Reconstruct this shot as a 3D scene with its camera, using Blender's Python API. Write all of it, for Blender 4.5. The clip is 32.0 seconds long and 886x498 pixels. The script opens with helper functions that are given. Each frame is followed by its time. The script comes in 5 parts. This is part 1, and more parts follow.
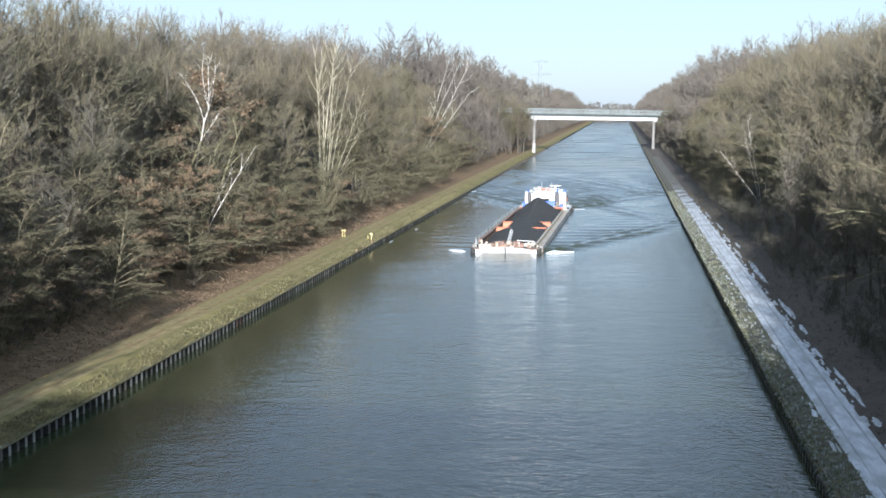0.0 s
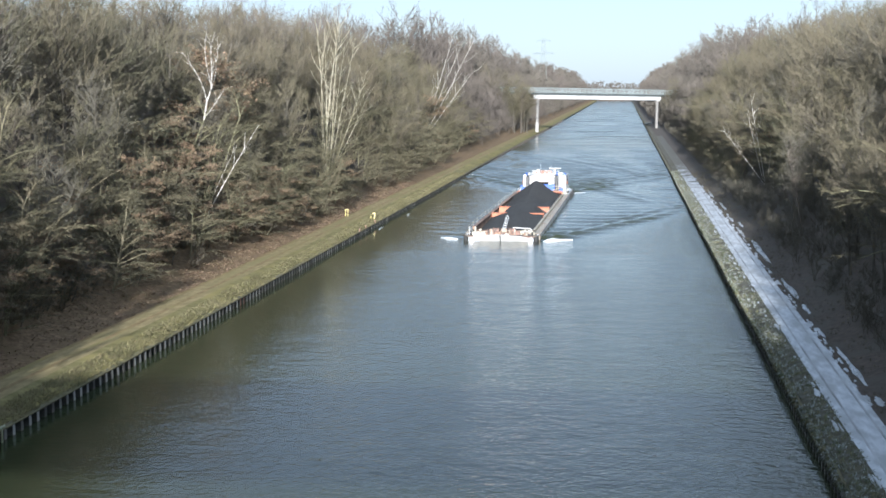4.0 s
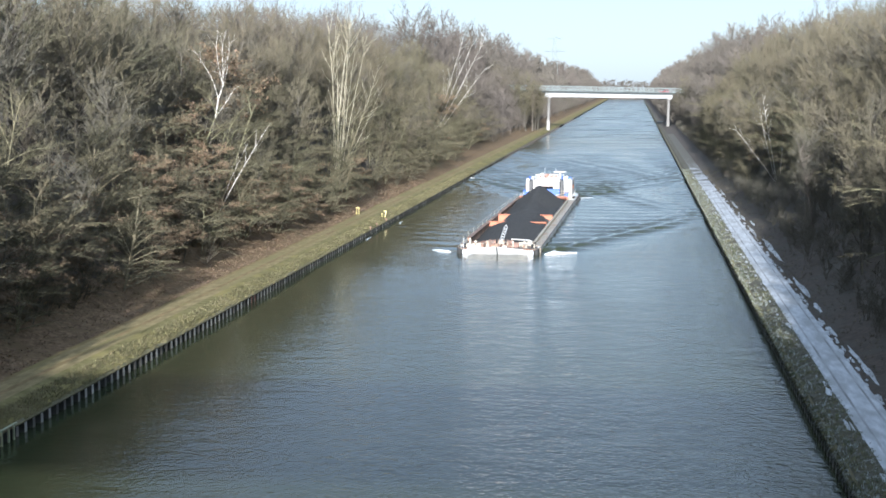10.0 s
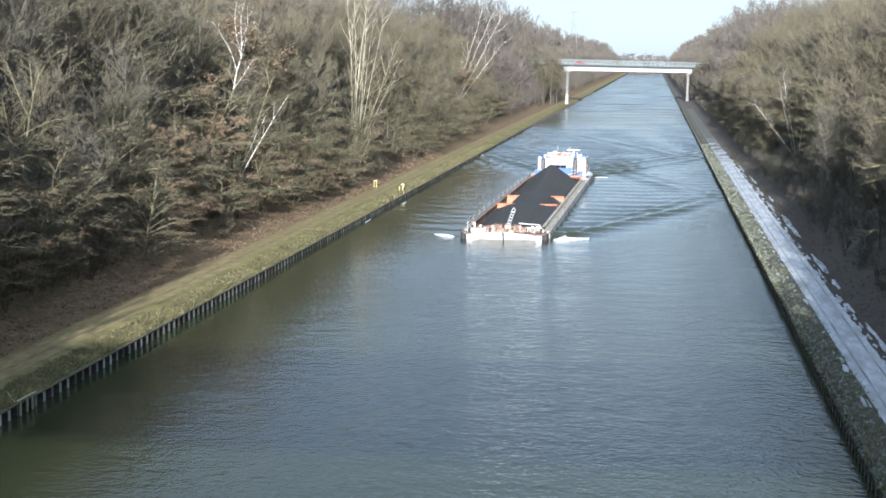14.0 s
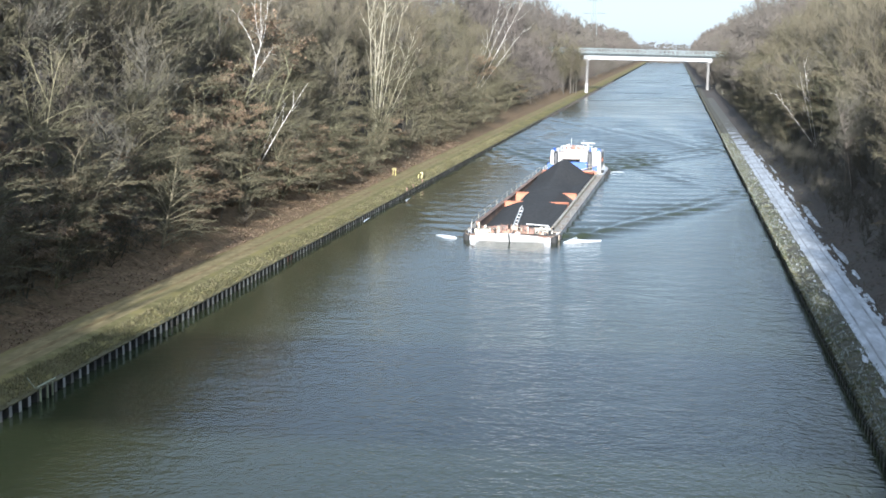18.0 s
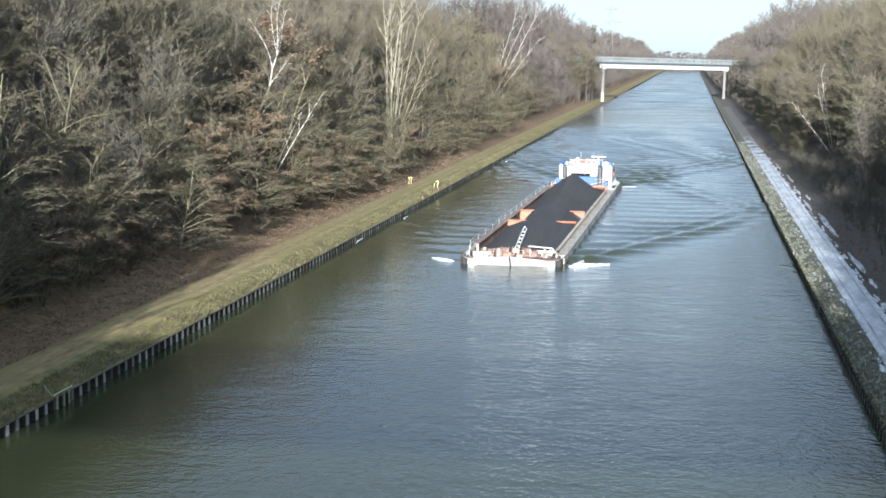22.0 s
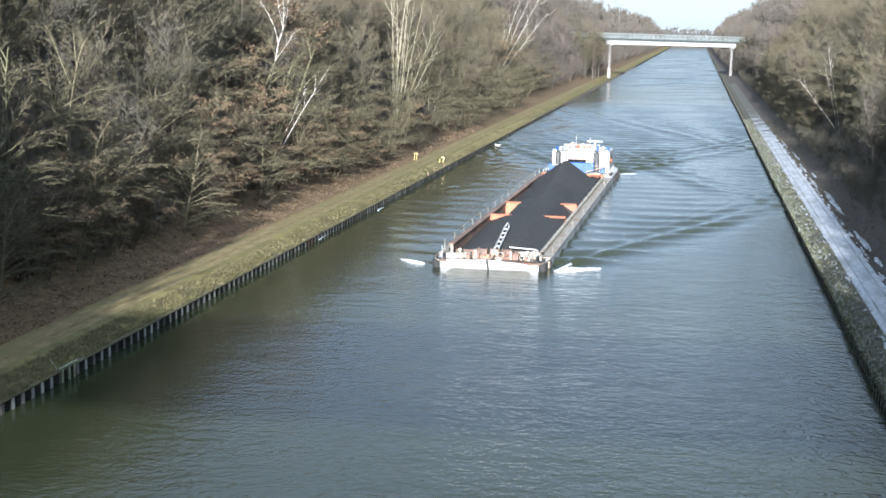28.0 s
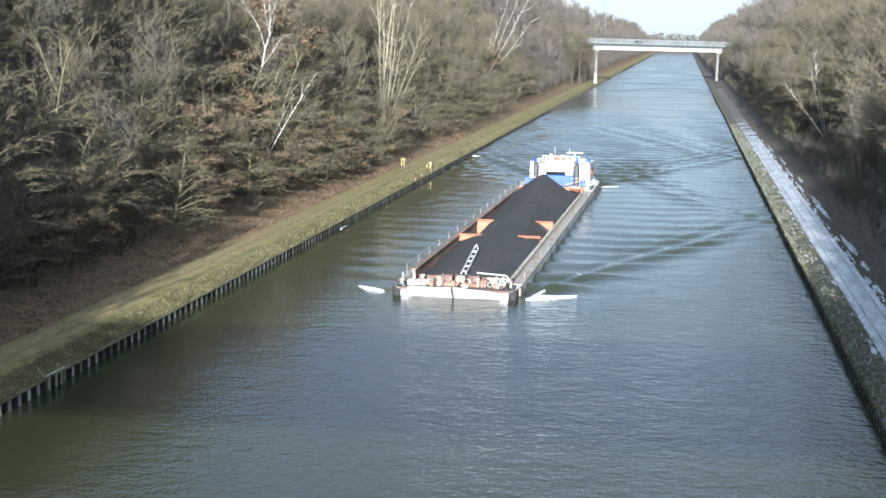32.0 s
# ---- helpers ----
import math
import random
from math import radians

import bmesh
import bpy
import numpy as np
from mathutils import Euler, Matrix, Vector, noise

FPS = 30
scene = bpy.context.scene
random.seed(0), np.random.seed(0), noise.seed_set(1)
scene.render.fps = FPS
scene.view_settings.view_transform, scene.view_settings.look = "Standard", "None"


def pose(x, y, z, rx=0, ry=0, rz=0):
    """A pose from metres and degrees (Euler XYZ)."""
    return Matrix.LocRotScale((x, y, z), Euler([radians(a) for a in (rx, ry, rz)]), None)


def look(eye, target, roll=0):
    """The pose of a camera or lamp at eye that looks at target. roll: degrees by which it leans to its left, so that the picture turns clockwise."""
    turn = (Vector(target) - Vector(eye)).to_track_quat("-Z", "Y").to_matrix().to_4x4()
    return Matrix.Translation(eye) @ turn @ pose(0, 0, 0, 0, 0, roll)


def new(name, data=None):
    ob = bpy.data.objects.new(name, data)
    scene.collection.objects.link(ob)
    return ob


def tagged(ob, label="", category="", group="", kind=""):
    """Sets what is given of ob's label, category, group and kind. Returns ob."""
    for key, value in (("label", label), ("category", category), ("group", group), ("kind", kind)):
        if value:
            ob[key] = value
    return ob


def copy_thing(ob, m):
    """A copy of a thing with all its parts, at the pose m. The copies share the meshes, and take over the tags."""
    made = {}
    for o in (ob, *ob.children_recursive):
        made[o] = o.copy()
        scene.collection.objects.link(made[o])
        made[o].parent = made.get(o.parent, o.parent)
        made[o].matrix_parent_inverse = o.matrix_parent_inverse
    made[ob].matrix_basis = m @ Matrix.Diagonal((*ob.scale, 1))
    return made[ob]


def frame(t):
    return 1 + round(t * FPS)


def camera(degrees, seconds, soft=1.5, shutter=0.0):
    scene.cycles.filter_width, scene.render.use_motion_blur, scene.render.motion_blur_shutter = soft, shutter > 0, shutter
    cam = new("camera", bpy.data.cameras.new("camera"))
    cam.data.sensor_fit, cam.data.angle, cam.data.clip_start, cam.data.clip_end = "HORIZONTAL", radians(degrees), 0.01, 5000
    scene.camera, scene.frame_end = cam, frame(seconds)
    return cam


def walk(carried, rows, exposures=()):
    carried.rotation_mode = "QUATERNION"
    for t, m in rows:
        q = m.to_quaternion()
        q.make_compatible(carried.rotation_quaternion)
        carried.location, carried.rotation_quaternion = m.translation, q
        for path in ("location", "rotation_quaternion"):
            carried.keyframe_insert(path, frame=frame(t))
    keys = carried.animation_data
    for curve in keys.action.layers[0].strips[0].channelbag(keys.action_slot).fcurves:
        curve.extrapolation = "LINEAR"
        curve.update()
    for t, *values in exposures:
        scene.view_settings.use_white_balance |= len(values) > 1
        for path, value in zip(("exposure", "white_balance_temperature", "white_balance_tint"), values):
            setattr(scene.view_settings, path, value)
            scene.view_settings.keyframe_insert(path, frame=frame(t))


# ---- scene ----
# Canal in a wooded cutting, seen from a road bridge; x to the right, y along the canal, water at z = 0.
cam = camera(36.0, 32.0, soft=1.7)
walk(cam, [
    (0.0, pose(0, 0, 20, 84.055, 0.020, 7.377)),
    (0.5, pose(0, 0, 20, 83.902, -0.095, 7.418)),
    (1.0, pose(0, 0, 20, 83.728, 0.050, 7.462)),
    (1.5, pose(0, 0, 20, 83.516, -0.141, 7.541)),
    (2.0, pose(0, 0, 20, 83.484, 0.073, 7.565)),
    (2.5, pose(0, 0, 20, 83.456, -0.024, 7.588)),
    (3.0, pose(0, 0, 20, 83.294, -0.019, 7.476)),
    (3.5, pose(0, 0, 20, 83.223, 0.004, 7.505)),
    (5.5, pose(0, 0, 20, 83.137, 0.054, 7.478)),
    (6.0, pose(0, 0, 20, 83.193, -0.007, 7.478)),
    (6.5, pose(0, 0, 20, 83.431, 0.091, 7.495)),
    (7.0, pose(0, 0, 20, 83.389, 0.046, 7.610)),
    (7.5, pose(0, 0, 20, 83.414, 0.055, 7.706)),
    (8.0, pose(0, 0, 20, 83.362, -0.039, 7.773)),
    (8.5, pose(0, 0, 20, 83.126, -0.114, 7.844)),
    (9.0, pose(0, 0, 20, 83.080, 0.028, 7.882)),
    (9.5, pose(0, 0, 20, 83.135, 0.024, 7.920)),
    (10.0, pose(0, 0, 20, 83.111, -0.015, 7.971)),
    (10.5, pose(0, 0, 20, 83.084, -0.077, 8.086)),
    (11.0, pose(0, 0, 20, 83.005, -0.109, 8.298)),
    (11.5, pose(0, 0, 20, 82.767, -0.242, 8.426)),
    (12.0, pose(0, 0, 20, 82.702, -0.183, 8.531)),
    (12.5, pose(0, 0, 20, 82.510, -0.132, 8.595)),
    (13.0, pose(0, 0, 20, 82.097, -0.300, 8.683)),
    (13.5, pose(0, 0, 20, 82.018, -0.238, 8.749)),
    (14.0, pose(0, 0, 20, 81.994, -0.340, 8.742)),
    (14.5, pose(0, 0, 20, 82.173, -0.343, 8.787)),
    (16.5, pose(0, 0, 20, 81.670, -0.700, 9.114)),
    (17.0, pose(0, 0, 20, 81.564, -0.626, 9.195)),
    (17.5, pose(0, 0, 20, 81.530, -0.643, 9.352)),
    (18.0, pose(0, 0, 20, 81.506, -0.475, 9.554)),
    (18.5, pose(0, 0, 20, 81.469, -0.433, 9.616)),
    (19.0, pose(0, 0, 20, 81.444, -0.437, 9.696)),
    (19.5, pose(0, 0, 20, 81.451, -0.433, 9.832)),
    (20.0, pose(0, 0, 20, 81.513, -0.392, 9.906)),
    (20.5, pose(0, 0, 20, 81.495, -0.361, 9.974)),
    (21.0, pose(0, 0, 20, 81.474, -0.331, 10.058)),
    (21.5, pose(0, 0, 20, 81.619, -0.421, 10.143)),
    (22.0, pose(0, 0, 20, 81.866, -0.422, 10.216)),
    (22.5, pose(0, 0, 20, 81.875, -0.473, 10.289)),
    (23.0, pose(0, 0, 20, 81.859, -0.404, 10.360)),
    (23.5, pose(0, 0, 20, 81.701, -0.524, 10.338)),
    (24.0, pose(0, 0, 20, 81.687, -0.532, 10.330)),
    (24.5, pose(0, 0, 20, 81.661, -0.505, 10.363)),
    (25.0, pose(0, 0, 20, 81.478, -0.455, 10.328)),
    (25.5, pose(0, 0, 20, 81.422, -0.546, 10.307)),
    (27.5, pose(0, 0, 20, 80.811, -0.551, 10.470)),
    (28.0, pose(0, 0, 20, 80.852, -0.692, 10.474)),
    (28.5, pose(0, 0, 20, 81.141, -0.706, 10.335)),
    (29.0, pose(0, 0, 20, 81.095, -0.593, 10.315)),
    (29.5, pose(0, 0, 20, 80.966, -0.646, 10.338)),
    (30.0, pose(0, 0, 20, 80.921, -0.593, 10.095)),
    (30.5, pose(0, 0, 20, 80.939, -0.688, 10.054)),
    (31.0, pose(0, 0, 20, 81.086, -0.607, 9.837)),
    (31.5, pose(0, 0, 20, 81.113, -0.576, 9.855)),
    (32.0, pose(0, 0, 20, 81.093, -0.569, 9.923)),
], exposures=[(0.0, 1.48, 5560, 10.5), (12.0, 1.6, 5560, 10.5), (32.0, 1.7, 5560, 10.5)])

# ---- light ----
SUN_UP, SUN_SIDE = 12.2, 3.0          # degrees above the horizon; to the right of straight behind
world = bpy.data.worlds.new("winter_sky")
scene.world = world
world.use_nodes = True
wn = world.node_tree.nodes
sky = wn.new("ShaderNodeTexSky")
sky.sky_type = "NISHITA"
sky.sun_disc = False
sky.sun_elevation = radians(SUN_UP)
sky.sun_rotation = radians(180 - SUN_SIDE)
sky.air_density, sky.dust_density, sky.ozone_density = 0.9, 0.6, 1.6
haze = wn.new("ShaderNodeMix")          # thin winter haze over the whole sky
haze.data_type = "RGBA"
haze.inputs[0].default_value = 0.8
haze.inputs[7].default_value = (2.36, 2.68, 2.98, 1)
world.node_tree.links.new(sky.outputs[0], haze.inputs[6])
world.node_tree.links.new(haze.outputs[2], wn["Background"].inputs[0])
wn["Background"].inputs[1].default_value = 0.1
sun = new("sun", bpy.data.lights.new("sun", "SUN"))
sun.data.energy, sun.data.angle, sun.data.color = 4.75, radians(0.6), (1.0, 0.92, 0.81)
to_sun = Vector((math.sin(radians(SUN_SIDE)) * math.cos(radians(SUN_UP)), -math.cos(radians(SUN_SIDE)) * math.cos(radians(SUN_UP)), math.sin(radians(SUN_UP))))
sun.matrix_world = look(to_sun * 500, (0, 0, 0))


# ---- materials ----
def material(name, c1, c2, scale=1.0, rough=0.8, bump=0.2, metal=0.0, detail=6, c3=None, scale3=0.1, vary=None, coord="Object", stretch=(1, 1, 1), spec=0.5):
    """Two colours mixed by fine noise, a third in large patches; vary = (source, amount) brightens piece by piece."""
    m = bpy.data.materials.new(name)
    m.use_nodes = True
    n, l = m.node_tree.nodes, m.node_tree.links
    b = n["Principled BSDF"]
    b.inputs["Roughness"].default_value, b.inputs["Metallic"].default_value = rough, metal
    b.inputs["Specular IOR Level"].default_value = spec
    if coord == "World":
        tc = n.new("ShaderNodeNewGeometry").outputs["Position"]
    else:
        tc = n.new("ShaderNodeTexCoord").outputs["Object"]
    mp = n.new("ShaderNodeMapping")
    mp.inputs["Scale"].default_value = stretch
    l.new(tc, mp.inputs["Vector"])
    t1 = n.new("ShaderNodeTexNoise")
    t1.inputs["Scale"].default_value, t1.inputs["Detail"].default_value = scale, detail
    l.new(mp.outputs[0], t1.inputs["Vector"])
    r = n.new("ShaderNodeValToRGB")
    r.color_ramp.elements[0].position, r.color_ramp.elements[1].position = 0.35, 0.68
    r.color_ramp.elements[0].color, r.color_ramp.elements[1].color = (*c1, 1), (*c2, 1)
    l.new(t1.outputs["Fac"], r.inputs["Fac"])
    out = r.outputs["Color"]
    if c3:
        t3 = n.new("ShaderNodeTexNoise")
        t3.inputs["Scale"].default_value, t3.inputs["Detail"].default_value = scale3, 4
        l.new(mp.outputs[0], t3.inputs["Vector"])
        r3 = n.new("ShaderNodeValToRGB")
        r3.color_ramp.elements[0].position, r3.color_ramp.elements[1].position = 0.48, 0.62
        l.new(t3.outputs["Fac"], r3.inputs["Fac"])
        mx = n.new("ShaderNodeMix")
        mx.data_type = "RGBA"
        l.new(r3.outputs["Color"], mx.inputs[0])
        l.new(out, mx.inputs[6])
        mx.inputs[7].default_value = (*c3, 1)
        out = mx.outputs[2]
    if vary:
        src = n.new("ShaderNodeObjectInfo").outputs["Random"] if vary[0] == "object" else n.new("ShaderNodeNewGeometry").outputs["Random Per Island"]
        mr = n.new("ShaderNodeMapRange")
        mr.inputs[3].default_value, mr.inputs[4].default_value = 1 - vary[1], 1 + vary[1]
        l.new(src, mr.inputs[0])
        hs = n.new("ShaderNodeHueSaturation")
        l.new(mr.outputs[0], hs.inputs["Value"])
        if len(vary) > 2:
            mh = n.new("ShaderNodeMapRange")
            mh.inputs[3].default_value, mh.inputs[4].default_value = 0.5 - vary[2], 0.5 + vary[2]
            ml = n.new("ShaderNodeMath")
            ml.operation = "MULTIPLY"
            ml.inputs[1].default_value = 7.31
            fr = n.new("ShaderNodeMath")
            fr.operation = "FRACT"
            l.new(src, ml.inputs[0])
            l.new(ml.outputs[0], fr.inputs[0])
            l.new(fr.outputs[0], mh.inputs[0])
            l.new(mh.outputs[0], hs.inputs["Hue"])
        l.new(out, hs.inputs["Color"])
        out = hs.outputs["Color"]
    l.new(out, b.inputs["Base Color"])
    if bump:
        bp = n.new("ShaderNodeBump")
        bp.inputs["Strength"].default_value, bp.inputs["Distance"].default_value = bump, 0.05 / max(scale, 0.2)
        l.new(t1.outputs["Fac"], bp.inputs["Height"])
        l.new(bp.outputs[0], b.inputs["Normal"])
    return m


def water_material():
    m = bpy.data.materials.new("canal_water")
    m.use_nodes = True
    n, l = m.node_tree.nodes, m.node_tree.links
    b = n["Principled BSDF"]
    b.inputs["Base Color"].default_value = (0.029, 0.036, 0.017, 1)
    b.inputs["Roughness"].default_value, b.inputs["IOR"].default_value = 0.04, 1.333
    geo = n.new("ShaderNodeNewGeometry").outputs["Position"]
    xyz = n.new("ShaderNodeSeparateXYZ")
    l.new(geo, xyz.inputs[0])
    calm = n.new("ShaderNodeMapRange")          # sheltered and calmer beside the high wooded bank
    calm.inputs[1].default_value, calm.inputs[2].default_value = -33.0, -2.0
    calm.inputs[3].default_value, calm.inputs[4].default_value = 0.17, 0.74
    calm.interpolation_type = "SMOOTHSTEP"
    l.new(xyz.outputs[0], calm.inputs[0])
    ruffle = n.new("ShaderNodeMapRange")          # the wind drops off along the cutting
    ruffle.inputs[1].default_value, ruffle.inputs[2].default_value = 50.0, 150.0
    ruffle.inputs[3].default_value, ruffle.inputs[4].default_value = 1.5, 1.0
    l.new(xyz.outputs[1], ruffle.inputs[0])
    breeze = n.new("ShaderNodeMath")
    breeze.operation = "MULTIPLY"
    l.new(calm.outputs[0], breeze.inputs[0])
    l.new(ruffle.outputs[0], breeze.inputs[1])
    last = None
    for scale, stretch, dist, turn in ((2.4, (0.9, 1.0, 1), 0.05, 8), (0.3, (0.7, 1.2, 1), 0.1, -14), (4.5, (1.1, 0.85, 1), 0.032, 20), (1.0, (0.85, 1.15, 1), 0.065, -5), (0.09, (0.6, 1.3, 1), 0.08, 6), (0.03, (0.8, 1.0, 1), 0.22, 4)):
        mp = n.new("ShaderNodeMapping")
        mp.inputs["Scale"].default_value, mp.inputs["Rotation"].default_value = stretch, (0, 0, radians(turn))
        l.new(geo, mp.inputs["Vector"])
        t = n.new("ShaderNodeTexNoise")
        t.inputs["Scale"].default_value, t.inputs["Detail"].default_value, t.inputs["Distortion"].default_value = scale, 3, 0.4
        l.new(mp.outputs[0], t.inputs["Vector"])
        bp = n.new("ShaderNodeBump")
        bp.inputs["Distance"].default_value = dist
        l.new(breeze.outputs[0], bp.inputs["Strength"])
        l.new(t.outputs["Fac"], bp.inputs["Height"])
        if last:
            l.new(last, bp.inputs["Normal"])
        last = bp.outputs[0]
    l.new(last, b.inputs["Normal"])
    rough = n.new("ShaderNodeMapRange")          # wind ripples roughen the open far reach
    rough.inputs[1].default_value, rough.inputs[2].default_value = 190.0, 560.0
    rough.inputs[3].default_value, rough.inputs[4].default_value = 0.035, 0.22
    l.new(xyz.outputs[1], rough.inputs[0])
    gust = n.new("ShaderNodeTexNoise")
    gust.inputs["Scale"].default_value, gust.inputs["Detail"].default_value = 1.0, 3
    gm = n.new("ShaderNodeMapping")
    gm.inputs["Scale"].default_value = (0.03, 0.09, 1)
    l.new(geo, gm.inputs["Vector"])
    l.new(gm.outputs[0], gust.inputs["Vector"])
    gr = n.new("ShaderNodeMapRange")
    gr.inputs[1].default_value, gr.inputs[2].default_value = 0.35, 0.65
    gr.inputs[3].default_value, gr.inputs[4].default_value = 0.4, 1.4
    l.new(gust.outputs["Fac"], gr.inputs[0])
    gx = n.new("ShaderNodeMath")
    gx.operation = "MULTIPLY"
    l.new(rough.outputs[0], gx.inputs[0])
    l.new(gr.outputs[0], gx.inputs[1])
    l.new(gx.outputs[0], b.inputs["Roughness"])
    return m


WATER = water_material()
GROUND = material("woodland_floor", (0.045, 0.034, 0.024), (0.09, 0.066, 0.044), 2.5, 0.95, 0.8, coord="World", c3=(0.06, 0.052, 0.032), scale3=0.15)
GRASS = material("bank_grass", (0.132, 0.118, 0.045), (0.225, 0.195, 0.085), 1.6, 0.9, 0.7, coord="World", c3=(0.25, 0.21, 0.08), scale3=0.25, spec=0.15)
TRACK = material("trodden_track_grass", (0.20, 0.16, 0.078), (0.30, 0.24, 0.122), 1.8, 0.95, 0.6, coord="World", c3=(0.21, 0.18, 0.08), scale3=0.2, spec=0.15, stretch=(1, 0.4, 1))
PATH = material("earth_track", (0.17, 0.125, 0.06), (0.27, 0.195, 0.098), 2.2, 0.95, 0.6, coord="World", c3=(0.22, 0.185, 0.078), scale3=0.35, spec=0.15, stretch=(1, 0.4, 1))
LEAFBED = material("leaf_litter", (0.12, 0.082, 0.047), (0.28, 0.192, 0.11), 2.6, 0.95, 0.9, coord="World", c3=(0.17, 0.12, 0.065), scale3=0.5, spec=0.15)
SNOW = material("trodden_snow", (0.40, 0.42, 0.44), (0.60, 0.62, 0.64), 2.6, 0.7, 0.6, coord="World", c3=(0.36, 0.37, 0.375), scale3=0.9, stretch=(1, 0.25, 1))
RUT = material("slushy_rut", (0.16, 0.16, 0.155), (0.42, 0.43, 0.44), 2.2, 0.6, 0.6, coord="World", stretch=(1, 0.12, 1))
def thin_out(m, y0, y1, colour):
    """Lets the bare ground show more and more between y0 and y1."""
    n, l = m.node_tree.nodes, m.node_tree.links
    b = n["Principled BSDF"]
    old = b.inputs["Base Color"].links[0].from_socket
    geo = n.new("ShaderNodeNewGeometry").outputs["Position"]
    xyz = n.new("ShaderNodeSeparateXYZ")
    l.new(geo, xyz.inputs[0])
    mr = n.new("ShaderNodeMapRange")
    mr.inputs[1].default_value, mr.inputs[2].default_value = y0, y1
    mr.inputs[3].default_value, mr.inputs[4].default_value = -0.35, 0.5
    l.new(xyz.outputs[1], mr.inputs[0])
    t = n.new("ShaderNodeTexNoise")
    t.inputs["Scale"].default_value, t.inputs["Detail"].default_value = 0.45, 4
    l.new(geo, t.inputs["Vector"])
    add = n.new("ShaderNodeMath")
    l.new(mr.outputs[0], add.inputs[0])
    l.new(t.outputs["Fac"], add.inputs[1])
    ramp = n.new("ShaderNodeValToRGB")
    ramp.color_ramp.elements[0].position, ramp.color_ramp.elements[1].position = 0.52, 0.62
    l.new(add.outputs[0], ramp.inputs["Fac"])
    mx = n.new("ShaderNodeMix")
    mx.data_type = "RGBA"
    l.new(ramp.outputs["Color"], mx.inputs[0])
    l.new(old, mx.inputs[6])
    mx.inputs[7].default_value = (*colour, 1)
    l.new(mx.outputs[2], b.inputs["Base Color"])


thin_out(SNOW, 150.0, 430.0, (0.10, 0.09, 0.065))
VERGE = material("frosted_verge", (0.035, 0.035, 0.018), (0.10, 0.088, 0.05), 3.5, 0.95, 0.9, coord="World", c3=(0.11, 0.105, 0.085), scale3=1.3)
DIRT = material("dark_slope_earth", (0.045, 0.035, 0.025), (0.09, 0.068, 0.05), 2.2, 0.95, 0.8, coord="World", c3=(0.07, 0.06, 0.045), scale3=0.3)
PILE = material("rusty_sheet_pile", (0.10, 0.09, 0.077), (0.19, 0.172, 0.15), 3.0, 0.75, 0.4, vary=("object", 0.55), c3=(0.12, 0.08, 0.055), scale3=0.6)
# near-black: the shade in the wall's recesses is put into this colour
BACKING = material("recess_shade_steel", (0.018, 0.018, 0.015), (0.04, 0.038, 0.032), 2.0, 0.8, 0.3, coord="World")
# whitish piles, with sunlight on their faces put into the paler colour
PILE_LIGHT = material("sunlit_pale_pile", (0.30, 0.285, 0.255), (0.46, 0.44, 0.40), 3.0, 0.7, 0.3, vary=("object", 0.5), c3=(0.25, 0.2, 0.16), scale3=0.8)
PILE_RED = material("red_rust_pile", (0.16, 0.06, 0.035), (0.26, 0.10, 0.06), 3.0, 0.8, 0.3, vary=("object", 0.2))
CAP = material("weathered_cap_beam", (0.09, 0.08, 0.04), (0.16, 0.14, 0.065), 2.0, 0.8, 0.4, coord="World")
BARK = material("grey_brown_bark", (0.065, 0.057, 0.046), (0.125, 0.11, 0.083), 5.0, 0.9, 0.7, vary=("object", 0.25, 0.02), stretch=(1, 1, 0.2))
MOSSBARK = material("mossy_olive_bark", (0.13, 0.118, 0.07), (0.23, 0.205, 0.125), 5.0, 0.9, 0.7, vary=("object", 0.25, 0.02), stretch=(1, 1, 0.2))
def twig_material(name, colours, patch):
    """Twigs whose colour changes from tree to tree through a few wood tones, and in soft patches within a crown."""
    m = material(name, tuple(c * 0.82 for c in colours[0]), tuple(c * 1.18 for c in colours[0]), 1.2, 0.9, 0.0, vary=("object", 0.22))
    n, l = m.node_tree.nodes, m.node_tree.links
    b = n["Principled BSDF"]
    old = b.inputs["Base Color"].links[0].from_socket
    tone = n.new("ShaderNodeValToRGB")
    tone.color_ramp.interpolation = "LINEAR"
    while len(tone.color_ramp.elements) < len(colours):
        tone.color_ramp.elements.new(0.5)
    for i, c in enumerate(colours):
        tone.color_ramp.elements[i].position = i / (len(colours) - 1)
        tone.color_ramp.elements[i].color = (*c, 1)
    l.new(n.new("ShaderNodeObjectInfo").outputs["Random"], tone.inputs["Fac"])
    t = n.new("ShaderNodeTexNoise")
    t.inputs["Scale"].default_value, t.inputs["Detail"].default_value = patch, 2
    l.new(n.new("ShaderNodeTexCoord").outputs["Object"], t.inputs["Vector"])
    r = n.new("ShaderNodeMapRange")
    r.inputs[1].default_value, r.inputs[2].default_value = 0.35, 0.65
    l.new(t.outputs["Fac"], r.inputs[0])
    mx = n.new("ShaderNodeMix")
    mx.data_type = "RGBA"
    l.new(r.outputs[0], mx.inputs[0])
    l.new(old, mx.inputs[6])
    l.new(tone.outputs["Color"], mx.inputs[7])
    l.new(mx.outputs[2], b.inputs["Base Color"])
    return m


